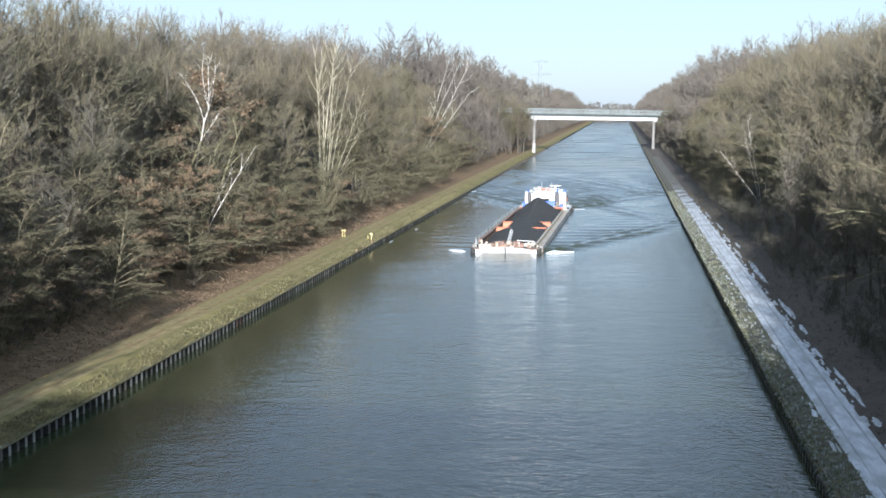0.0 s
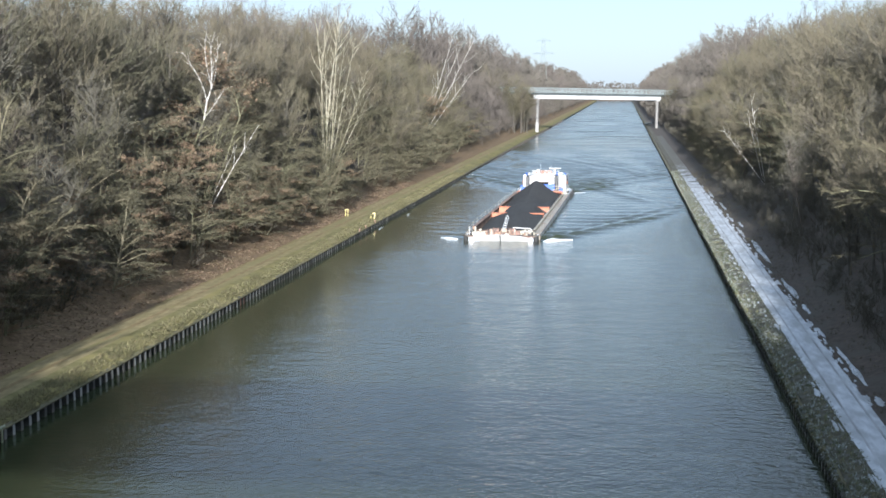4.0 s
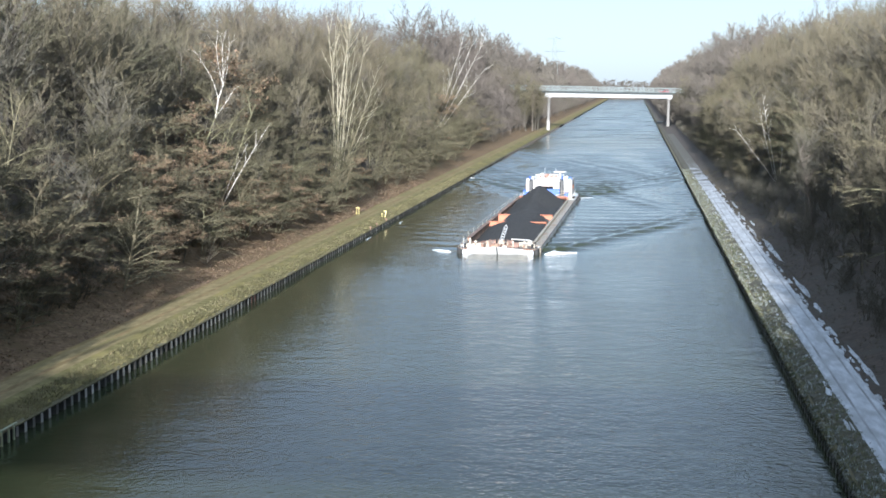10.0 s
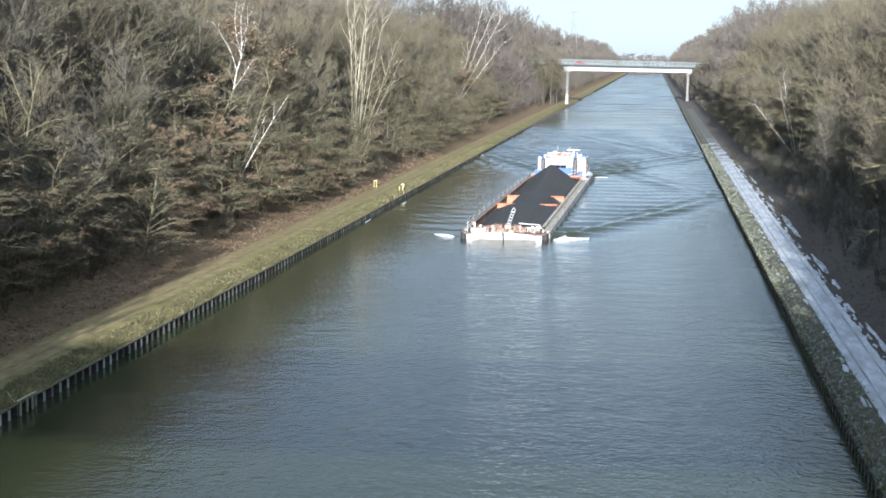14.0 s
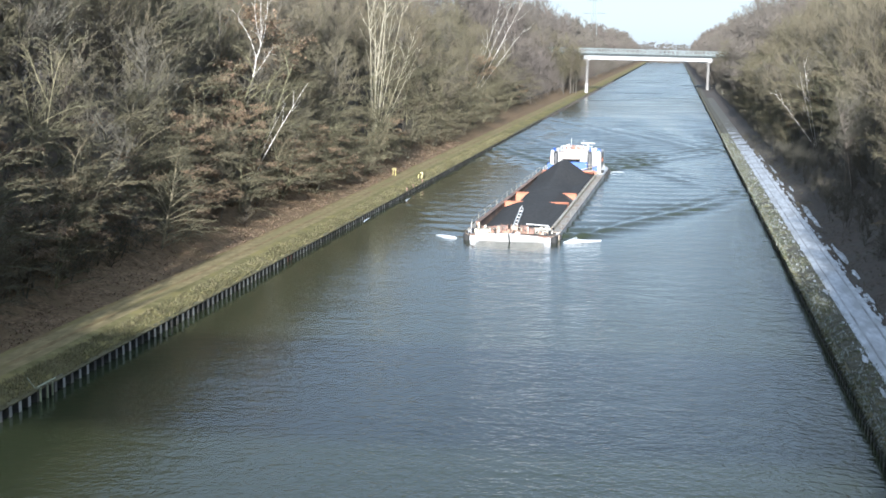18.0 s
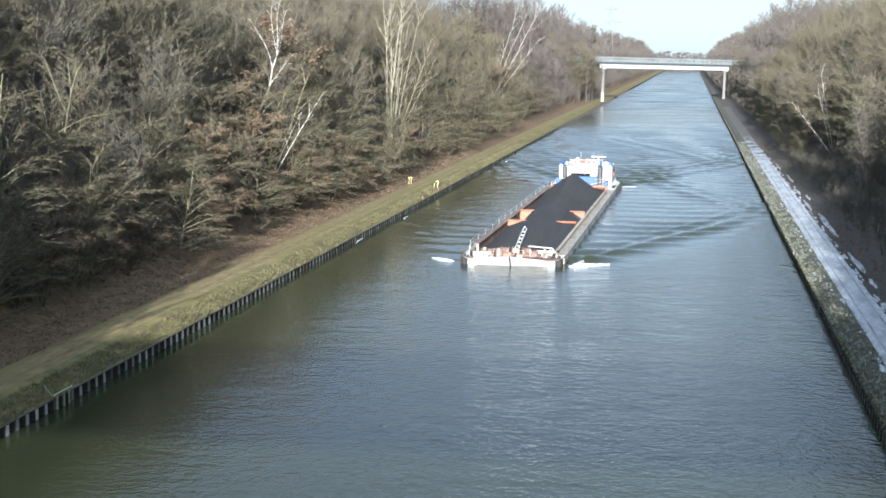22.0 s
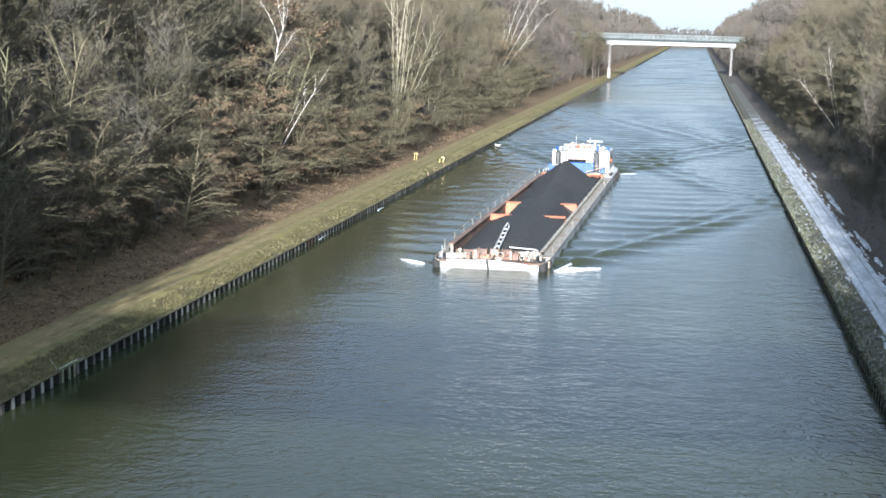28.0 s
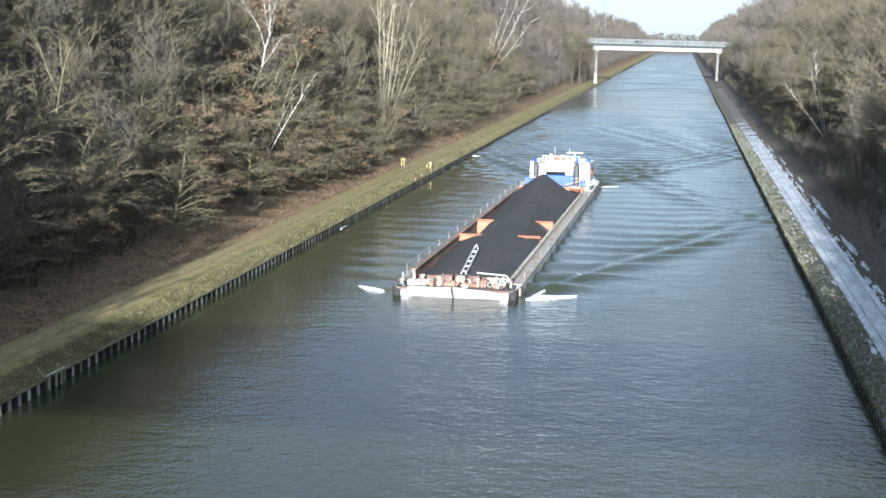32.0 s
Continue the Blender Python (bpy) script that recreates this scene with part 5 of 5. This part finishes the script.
        for i in range(24 if s < 0 else 0):
            part("stiffener", me, None, c, at=pose(s * 3.95, 6 + 2.5 * i, 1.05))
        part("gangway", Geo().box((s * 4.48, 36.5, 0.84), (0.78, 66, 0.07), 0.01), DECKGREY, b)
        post = Geo().tube([(0, 0, 0), (0, 0, 1.0 if s < 0 else 0.7)], 0.022 if s < 0 else 0.016, 6).mesh("rail_post", CREAM)
        for i in range(15 if s < 0 else 12):
            part("rail_post", post, None, b, at=pose(s * 4.78, 5.5 + (4.6 if s < 0 else 5.4) * i, 0.78))
        for z in (1.76, 1.35) if s < 0 else (1.47,):
            part("hand_wire", Geo().tube([(s * 4.78, 5.5, z), (s * 4.78, 70, z)], 0.014, 4), DECKGREY, b)
    part("front_coaming", Geo().box((0, 4.3, 0.85), (8.0, 0.22, 0.6), 0.03), DECKDARK, b, "dark rusty front coaming")
    part("coaming_plate", Geo().box((2.9, 4.14, 0.95), (1.9, 0.08, 0.42), 0.02), CREAM, b, "cream painted plate")
    part("rear_coaming", Geo().box((0, 65.8, 1.1), (8.0, 0.22, 1.2), 0.03), ORANGE, b, "orange rear coaming")
    for y in (24.2, 34.6):
        p = part("bulkhead", Geo().box((0, y, 0.7), (7.7, 0.16, 1.8), 0.02), ORANGE, b, "red-lead hold bulkhead")
        part("bulkhead_flange", Geo().box((0, y - 0.1, 1.62), (7.7, 0.55, 0.09), 0.02), ORANGE, p)
    for s in (-1, 1):
        part("corner_plate", Geo().prism([(s * 3.8, 65.6), (s * 3.8, 62.5), (s * 2.2, 65.6)], 2, 1.50, 1.58), ORANGE, b)
    # coal
    g = Geo()
    nx, ny = 40, 190
    vs = []

    def crest(y):
        pts = ((4.4, 0.85), (8, 1.3), (15, 1.6), (22, 1.78), (27, 1.82), (32, 1.9), (37, 2.15), (45, 2.8), (53, 3.7), (58.5, 4.1), (62, 3.0), (65.7, 1.5))
        for (a, za), (c, zc) in zip(pts, pts[1:]):
            if y <= c:
                return za + (zc - za) * (y - a) / (c - a)
        return 1.4
    for j in range(ny + 1):
        y = 4.4 + 61.3 * j / ny
        for i in range(nx + 1):
            x = -3.84 + 7.68 * i / nx
            edge = 1.05 + 0.42 * max(0, (y - 10) / 14.2) if y < 24.2 else 0.4 if y < 34.6 else 1.36
            edge = min(edge, crest(y))
            if 24.2 < y < 34.6:
                c = max(0.3, crest(y) - abs(x) * 0.06 - max(0, abs(x) - 1.85) * 0.85)
            else:
                c = max(edge, crest(y) + (0.12 if y > 34 else 0.07) - math.hypot(x, 0.25) * (0.2 + 0.5 * min(1, (y - 34.6) / 12) if y > 34 else 0.12) - (max(0, abs(x) - 1.6) * 0.16 if y < 30 else 0))
            c -= 0.5 * min(1, max(0, (-x - 2.4) / 1.3)) * min(1, max(0, (60 - y) / 14))
            z = c + 0.03 * noise.noise((x * 1.4, y * 1.4, 1.3)) + 0.015 * noise.noise((x * 4, y * 4, 5.1))
            vs.append((x, y, z))
    g.add(vs, [(j * (nx + 1) + i, j * (nx + 1) + i + 1, (j + 1) * (nx + 1) + i + 1, (j + 1) * (nx + 1) + i) for j in range(ny) for i in range(nx)], True)
    tagged(part("coal_load", g, COAL, b, "heaped black coal"), kind="stuff")
    # ladder lying on the coal
    p0, p1 = Vector((0.0, 4.8, 1.3)), Vector((-0.45, 13.4, 1.95))
    d = (p1 - p0).normalized()
    s = d.cross(Vector((0, 0, 1))).normalized() * 0.19
    lad = part("ladder", Geo().tube([p0 + s, p1 + s], 0.075, 6), WHITE, b, "white ladder lying on the coal")
    part("ladder_rail", Geo().tube([p0 - s, p1 - s], 0.075, 6), WHITE, lad)
    for i in range(5):
        q = p0.lerp(p1, (i + 0.4) / 5)
        part("rung", Geo().tube([q - s, q + s], 0.07, 6), WHITE, lad)
    part("ladder_hook", Geo().tube([p1 + s, p1 + d * 0.5 + Vector((0, 0, 0.25)), p1 - s], 0.08, 6), WHITE, lad)
    stern(b)
    return b


def stern(b):
    """Deckhouse, wheelhouse and gear at the stern."""
    d0 = 0.62
    part("aft_deck", Geo().box((0, 75.5, d0 + 0.05), (9.0, 19.5, 0.14), 0.03), DECKGREY, b)
    house = part("deckhouse", Geo().box((0, 80.4, 2.15), (7.9, 6.6, 2.95), 0.12), WHITE, b, "white deckhouse")
    for x, w, h in ((-3.95, 0.95, 1.25), (0.15, 3.5, 1.5), (3.05, 0.75, 1.0)):
        part("blue_front", Geo().box((x, 76.85, 0.62 + h / 2), (w, 0.55, h), 0.08), BLUE, house, "blue painted lower front")
    for x in (-3.05, 2.25):
        part("exhaust_column", Geo().box((x, 76.55, 2.15), (0.7, 0.5, 3.0), 0.18), DARKHULL, house, "dark vertical column beside the wheelhouse")
    for x in (-3.6, 3.6):
        part("corner_post", Geo().box((x, 76.8, 2.75), (0.5, 0.5, 2.2), 0.06), WHITE, house)
        part("side_window", Geo().box((x * 1.105, 80.6, 2.6), (0.06, 1.5, 0.7), 0.02), BLACKGLASS, house)
        part("life_buoy", Geo().tube([(x * 1.13, 78.6 + 0.32 * math.cos(a * 0.785), 2.4 + 0.32 * math.sin(a * 0.785)) for a in range(9)], 0.08, 6, False), ORANGE, house)
    # thin black bars stand in for the shading lines between the white panels
    for x, w, z0, z1 in ((-2.45, 0.10, 1.3, 3.55), (1.25, 0.10, 2.2, 3.55), (1.75, 0.14, 1.0, 3.5), (2.72, 0.10, 1.6, 3.5), (-3.52, 0.10, 1.9, 3.5)):
        part("front_shade_line", Geo().box((x, 77.02, (z0 + z1) / 2), (w, 0.12, z1 - z0), 0.02), DARKHULL, house, "dark bar for the shaded gap between panels")
    part("front_rail", Geo().tube([(-3.9, 76.3, 1.75), (-1.2, 76.3, 1.75)], 0.035, 6), CREAM, house)
    part("front_rail", Geo().tube([(1.6, 76.3, 1.75), (3.9, 76.3, 1.75)], 0.035, 6), CREAM, house)
    part("slanted_pole", Geo().tube([(1.0, 75.2, 1.0), (3.6, 75.8, 1.7)], 0.06, 6), CREAM, house)
    wh = part("wheelhouse", Geo().box((0, 78.6, 3.1), (3.5, 3.4, 1.5), 0.1), WHITE, b, "lowered white wheelhouse")
    for z in (2.56, 3.64):
        part("panel_trim", Geo().box((-0.65, 76.50, z), (3.6, 0.06, 0.06), 0.01), RUST, wh)
    part("front_panel", Geo().box((-0.65, 76.62, 3.1), (3.5, 0.25, 1.05), 0.05), WHITE, wh)
    for x in (-1.35, -0.5, 0.35):
        part("window", Geo().box((x, 76.72, 2.32), (0.82, 0.3, 0.4), 0.02), BLACKGLASS, wh)
    part("wheelhouse_roof", Geo().box((0, 78.6, 3.92), (4.0, 3.9, 0.14), 0.05), WHITE, wh)
    roof = part("roof_rack", Geo().box((0, 79.5, 4.03), (5.6, 0.1, 0.08), 0.02), WHITE, wh)
    part("radar_bar", Geo().box((1.8, 78.2, 4.95), (2.2, 0.18, 0.16), 0.04), WHITE, roof, "white radar scanner")
    part("radar_post", Geo().tube([(1.8, 78.2, 3.95), (1.8, 78.2, 4.9)], 0.09, 7), WHITE, roof)
    for x, h, mt in ((-1.3, 4.75, WHITE), (-0.6, 4.55, ORANGE), (0.1, 4.6, WHITE), (0.7, 4.5, ORANGE)):
        part("horn_box", Geo().box((x, 78.3, (3.98 + h) / 2), (0.5, 0.6, h - 3.98), 0.08), mt, roof)
    for x, y, h, r, mt in ((-2.0, 78.9, 4.3, 0.22, WHITE), (-1.5, 77.9, 4.4, 0.10, ORANGE), (-0.25, 77.8, 4.35, 0.12, ORANGE), (0.45, 77.9, 4.3, 0.1, RUST), (1.2, 77.8, 4.4, 0.12, ORANGE), (2.2, 78.0, 4.25, 0.16, BLUE), (3.0, 78.2, 4.2, 0.14, WHITE)):
        c = part("roof_light", Geo().tube([(x, y, 3.6), (x, y, h), (x, y, h + 0.1)], [r * 0.6, r, r * 0.5], 8), mt, roof)
        part("lamp_bracket", Geo().tube([(x - 0.35, y, h - 0.15), (x, y, h), (x + 0.35, y, h - 0.15)], 0.05, 5), WHITE, c)
    for x, y in ((-1.15, 77.7), (-0.2, 77.6), (0.75, 77.7)):
        part("roof_hoop", Geo().tube([(x + 0.44 * math.cos(a * 0.449), y, 3.98 + 0.62 * math.sin(a * 0.449)) for a in range(8)], 0.085, 6, False), WINCH, roof, "red-brown hoop")
    part("rack_bar", Geo().tube([(-2.4, 77.6, 4.5), (2.6, 77.6, 4.5)], 0.05, 6), WHITE, roof)
    for x in (-2.3, -1.0, 1.0, 2.5):
        part("rack_leg", Geo().tube([(x, 77.6, 3.6), (x, 77.6, 4.5)], 0.04, 6), WHITE, roof)
    part("antenna", Geo().tube([(-0.9, 79.2, 3.9), (-0.9, 79.2, 5.6)], 0.03, 5), STEEL, roof)
    part("antenna", Geo().tube([(1.0, 79.4, 3.9), (1.0, 79.4, 5.4)], 0.03, 5), STEEL, roof)
    for x in (-3.4, -2.9):
        part("roof_vent", Geo().tube([(x, 78.0, 3.6), (x, 78.0, 4.0), (x, 78.0, 4.15)], [0.16, 0.16, 0.25], 9), BLUE if x < -3 else WHITE, house)
    for x in (-3.75, 3.8):
        part("wing_light_board", Geo().box((x, 77.3, 3.75), (0.28, 0.7, 0.4), 0.04), BLUE, house, "blue side light board")
    # black strip stands in for the shadow below the roof edge
    part("roof_edge_shadow", Geo().box((0, 77.02, 3.66), (7.6, 0.1, 0.1), 0.02), DARKHULL, house, "dark strip painted as shadow under the roof edge")
    for x in (2.7, 3.4):
        part("roof_locker", Geo().box((x, 79, 3.85), (0.6, 1.4, 0.45), 0.06), BLUE if x > 3 else WHITE, house)
    for s in (-1, 1):
        for y in (72.5, 76.2, 80.5, 84.2):
            part("fender", Geo().tube([(s * (hull_outline(y) + 0.18), y, -0.1), (s * (hull_outline(y) + 0.18), y, 0.75)], 0.2, 9), RUBBER, b, "black hanging fender")
        part("stern_rail", Geo().tube([(s * 4.3, 70.5, 1.65), (s * 4.3, 80, 1.65), (s * 3.0, 85.6, 1.65)], 0.04, 6), WHITE, b)
        for y in (70.5, 73, 75.5, 78, 80):
            part("rail_post", Geo().tube([(s * 4.3, y, 0.7), (s * 4.3, y, 1.65)], 0.035, 6), WHITE, b)
        part("hatch_box", Geo().box((s * 2.6, 70.5, 1.1), (1.6, 1.4, 0.6), 0.08), DECKGREY, b)
        for k, (yy, r, mt) in enumerate(((70.9, 0.3, CREAM), (72.3, 0.36, RUBBER), (73.4, 0.3, RUST), (74.6, 0.34, RUBBER), (75.6, 0.28, CREAM))):
            part("rope_coil", Geo().tube([(s * 4.35 + 0.75 * r * math.cos(a * 0.785), yy + 0.75 * r * math.sin(a * 0.785), 0.85 + 0.1 * (k % 2)) for a in range(9)], 0.13, 6, False), mt, b)
        part("coil_locker", Geo().tube([(s * 4.0, 71.5, 0.7), (s * 4.0, 71.5, 1.2)], 0.42, 12), DECKGREY, b)


def ellipsoid(g, c, r, n=10, m=7):
    vs = [(c[0], c[1], c[2] - r[2])]
    for j in range(1, m):
        a = -math.pi / 2 + math.pi * j / m
        for i in range(n):
            b = 2 * math.pi * i / n
            vs.append((c[0] + r[0] * math.cos(a) * math.cos(b), c[1] + r[1] * math.cos(a) * math.sin(b), c[2] + r[2] * math.sin(a)))
    vs.append((c[0], c[1], c[2] + r[2]))
    fs = [(0, 1 + (i + 1) % n, 1 + i) for i in range(n)]
    for j in range(m - 2):
        fs += [(1 + j * n + i, 1 + j * n + (i + 1) % n, 1 + (j + 1) * n + (i + 1) % n, 1 + (j + 1) * n + i) for i in range(n)]
    k = 1 + (m - 2) * n
    fs += [(k + i, k + (i + 1) % n, len(vs) - 1) for i in range(n)]
    g.add(vs, fs, True)
    return g


def ship_waves(x, y, length):
    """Heights of the waves behind a point that moves towards -y: crosswise and slanting sets that meet along the edge of the wedge."""
    k0 = 2 * math.pi / length
    s, b = np.maximum(y, 0.01), np.where(np.abs(x) < 0.05, 0.05, x)
    inside = s * s - 8 * b * b
    root = np.sqrt(np.maximum(inside, 0))
    r = np.hypot(s, b)
    size = 1.6 / np.sqrt(np.maximum(k0 * r, 4.0))
    edge = np.exp(-np.maximum(-inside, 0) / (2.0 * length * r + 4))          # dies away outside the wedge
    cusp = 1 + 0.7 * np.exp(-(np.abs(inside) / (3.0 * length * r + 4)) ** 2)
    h = np.zeros_like(s)
    for sign, share in ((1, 0.8), (-1, 0.8)):
        t = (-s + sign * root) / (4 * b)
        f = np.sqrt(1 + t * t) * (s + b * t)
        short = np.exp(-(np.maximum(np.abs(t) - 0.9, 0) / 0.7) ** 2)          # the shortest ripples die first
        h += share * short * np.cos(k0 * f - sign * 0.785) * size
    return h * edge * cusp * np.clip(y / 3.0, 0, 1) * np.exp(-s / 260)


def wake():
    """The pressed-up water that travels with the barge: bow waves, stern waves, their echoes from the banks, and foam."""
    x0, x1, y0, y1 = -20.6, 27.6, -40.0, 350.0
    nx, ny = 190, 980
    X, Y = np.meshgrid(np.linspace(x0, x1, nx + 1), np.linspace(y0, y1, ny + 1))
    h = np.zeros_like(X)
    right, left = 26.0, -19.2                       # the bank walls as the barge passes them
    uneven = np.array([[noise.noise((x * 0.09, y * 0.07, 11.0)) + 0.5 * noise.noise((x * 0.24, y * 0.2, 4.0)) for x in X[0]] for y in Y[::2, 0]])
    uneven = np.repeat(uneven, 2, 0)[:ny + 1]
    SX, SY = X * 0.8, Y + 1.5 * uneven              # the shallow canal widens the wedge, and gusts bend the crests
    for sx, sy, amp in ((3.9, 0.5, 0.4), (-3.9, 0.5, 0.045), (3.2, 80.0, 0.4), (-3.2, 80.0, 0.1), (0.0, 86.0, 0.26)):
        for cx, k in ((sx, 1.0), (2 * right - sx, 0.95), (2 * left - sx, 0.2), (2 * right - 2 * left + sx, 0.5), (2 * left - 2 * right + sx, 0.5)):
            free = np.clip((Y - 92) / 40, 0, 1)                # astern the two sides mix; alongside, the hull parts them
            own = np.clip((X * np.sign(sx) + 3) / 4, 0, 1) if sx else 1.0
            h += amp * k * ship_waves(SX - 0.8 * cx, SY - sy, 5.4) * (1 + 0.6 * uneven) * np.maximum(own, free)
    wash = np.array([[noise.noise((x * 0.35, y * 0.3, 2.0)) + 0.55 * noise.noise((x * 0.8, y * 0.75, 6.0)) for x in X[0]] for y in Y[::2, 0]])
    wash = np.repeat(wash, 2, 0)[:ny + 1]
    h += np.where(Y > 84, 0.07 * np.exp(-(Y - 84) / 150) * np.clip((Y - 84) / 10, 0, 1) * wash, 0)
    h += 0.03 * wash * np.clip((-X - 6) / 6, 0, 1) * np.clip((Y - 5) / 25, 0, 1)          # chop between hull and bank
    e = np.clip(np.minimum((Y - y0) / 38, (y1 - Y) / 140), 0, 1)
    e = e * e * (3 - 2 * e)
    Z = h * e + 0.15 * np.minimum(1, e * 1.2) - 0.02
    q = np.arange((nx + 1) * (ny + 1)).reshape(ny + 1, nx + 1)
    me = bpy.data.meshes.new("wake")
    me.from_pydata(np.stack([X, Y, Z], 2).reshape(-1, 3).tolist(), [], np.stack([q[:-1, :-1], q[:-1, 1:], q[1:, 1:], q[1:, :-1]], 2).reshape(-1, 4).tolist())
    me.polygons.foreach_set("use_smooth", [True] * (nx * ny))
    me.materials.append(WATER)
    w = solo("wake", me, None, "bow and stern waves spreading behind the barge", "wake", kind="stuff")
    rng = random.Random(21)

    def froth(pts, width, rise, label, n=44):
        """A torn ridge of white water along pts, with flecks thrown off beside it."""
        gg = Geo()
        rows = []
        for k in range(n + 1):
            u = k / n * (len(pts) - 1)
            i = min(int(u), len(pts) - 2)
            c = Vector(pts[i]).lerp(Vector(pts[i + 1]), u - i)
            d = (Vector(pts[i + 1]) - Vector(pts[i])).normalized()
            side = Vector((d.y, -d.x, 0))
            swell = math.sin(math.pi * (0.04 + 0.92 * (k / n) ** 0.75)) ** 0.8 * rng.uniform(0.85, 1.12)
            wd, r = width * swell * rng.uniform(0.85, 1.15), rise * swell * rng.uniform(0.8, 1.1)
            rows.append([c + side * wd + Vector((0, 0, -0.1)), c + side * wd * 0.55 + Vector((0, 0, r * rng.uniform(0.3, 0.7))), c + side * wd * 0.1 + Vector((0, 0, r)), c - side * wd * 0.5 + Vector((0, 0, r * rng.uniform(0.4, 0.8))), c - side * wd * 1.1 + Vector((0, 0, -0.1))])
        gg.add([tuple(p) for r in rows for p in r], [(i * 5 + j, i * 5 + j + 1, (i + 1) * 5 + j + 1, (i + 1) * 5 + j) for i in range(n) for j in range(4)], True)
        for _ in range(n):
            r = rng.choice(rows)
            c = r[2].lerp(r[rng.choice((0, 4))], rng.uniform(0.5, 1.7))
            c.z = r[0].z + 0.06
            ellipsoid(gg, c, (width * rng.uniform(0.08, 0.3), width * rng.uniform(0.05, 0.16), rise * rng.uniform(0.1, 0.4)), 6, 4)
        tagged(part("foam", gg, FOAM, w, label), kind="stuff")
    froth([(4.9, 0.9, 0.14), (5.5, 1.0, 0.2), (6.2, 1.3, 0.22), (7.2, 2.0, 0.2), (8.6, 3.3, 0.16)], 0.34, 0.27, "white bow wave")
    froth([(5.2, 2.5, 0.12), (5.7, 4.5, 0.12), (6.4, 7.5, 0.12)], 0.14, 0.07, "thin trailing foam", 18)
    froth([(-6.3, 1.8, 0.14), (-7.0, 2.0, 0.18), (-7.8, 2.6, 0.18), (-8.8, 3.8, 0.14)], 0.25, 0.2, "white bow wave", 30)
    froth([(-17.9, 34.0, 0.08), (-18.2, 35.2, 0.12), (-18.2, 38.5, 0.08)], 0.16, 0.1, "small breaker along the bank", 12)
    froth([(-18.6, 12.0, 0.08), (-18.8, 14.0, 0.12), (-18.8, 17.5, 0.08)], 0.14, 0.1, "small breaker along the bank", 12)
    froth([(4.9, 80.0, 0.14), (6.4, 82.0, 0.14), (8.0, 83.5, 0.12)], 0.22, 0.12, "stern foam", 14)
    return w


def swan():
    t = thing("swan", "white swan swimming close to the pile wall", "swan")
    part("body", ellipsoid(Geo(), (0, 0, 0.08), (0.62, 0.27, 0.17)), FEATHER, t)
    part("tail", Geo().spike(Vector((-0.4, 0, 0.12)), Vector((-0.95, 0, 0.16)), 0.12) or ellipsoid(Geo(), (-0.6, 0, 0.24), (0.25, 0.1, 0.07)), FEATHER, t)
    part("neck", Geo().tube([(0.45, 0, 0.12), (0.75, 0, 0.17), (0.92, 0, 0.24), (1.02, 0, 0.3)], [0.11, 0.07, 0.06, 0.05], 8), FEATHER, t)
    part("head", ellipsoid(Geo(), (1.08, 0, 0.30), (0.11, 0.06, 0.06)), FEATHER, t)
    part("bill", Geo().tube([(1.16, 0, 0.29), (1.3, 0, 0.25)], [0.035, 0.015], 6), ORANGE, t, "orange bill")
    return t


def car(label, paint):
    """A small hatchback heading to -x."""
    t = thing("car", label, "car")
    body = Geo()
    prof = [(-2.05, 0.3), (-2.1, 0.65), (-1.95, 0.82), (-1.05, 0.95), (1.9, 0.98), (2.05, 0.8), (2.05, 0.3)]
    body.prism(prof, 1, -0.84, 0.84)
    part("body", body, paint, t)
    part("cabin", Geo().prism([(-1.05, 0.93), (-0.4, 1.46), (1.35, 1.48), (1.9, 0.95)], 1, -0.74, 0.74), BLACKGLASS, t, "dark glazed cabin")
    part("roof", Geo().prism([(-0.42, 1.45), (-0.3, 1.52), (1.3, 1.54), (1.4, 1.47)], 1, -0.75, 0.75), paint, t)
    for x in (-1.3, 1.3):
        for y in (-0.78, 0.78):
            wh = part("wheel", Geo().tube([(x, y - 0.1, 0.32), (x, y + 0.1, 0.32)], 0.32, 14), RUBBER, t)
            part("rim", Geo().tube([(x, y - 0.115, 0.32), (x, y + 0.115, 0.32)], 0.19, 10), STEEL, wh)
    for y in (-0.6, 0.6):
        part("headlight", Geo().box((-2.06, y, 0.68), (0.1, 0.3, 0.16), 0.03), WHITE, t)
    return t


far_bridge()
near_bridge()
markers()
for px, py, pt in ((-64, 1100, 57),):
    pylon(px, py, pt)
abutment()
BARGE = barge()
WAKE = wake()
SWAN = swan()
RED_CAR = car("small red car crossing the bridge", CARRED)
GREY_CAR = car("dark grey car crossing the bridge", CARDARK)
birches()
snow_patches()
tufts()
pile_walls()
woods()


def motions():
    """The barge with its waves, the swan and the two cars."""
    rows = [(t, 184.2 - 2.606 * t, -15.3 - 1.4 * t / 32) for t in (0, 8, 16, 24, 32)]
    walk(BARGE, [(t, pose(x, y, 0, 0, 0, -0.95)) for t, y, x in rows])
    walk(WAKE, [(t, pose(x + 0.6, y, 0)) for t, y, x in rows])
    walk(SWAN, [(0, pose(-33.9, 318, 0, 0, 0, -62)), (13, pose(-34.0, 279, 0, 0, 0, -55)), (28, pose(-33.7, 236, 0, 0, 0, -48)), (32, pose(-33.6, 224.5, 0, 0, 0, -45))])
    a, turn = Vector((-35.0, 577.0, 0)), math.degrees(math.atan2(41.0, 49.0))
    base = pose(a.x, a.y, 0, 0, 0.95, turn)
    for c, t0, s0, v in ((RED_CAR, 13.0, 20.0, 14.5), (GREY_CAR, 32.0, 21.0, 15.5)):
        walk(c, [(t, base @ pose(s0 - v * (t - t0), 1.6, 17.3)) for t in (0, 16, 32)])


motions()
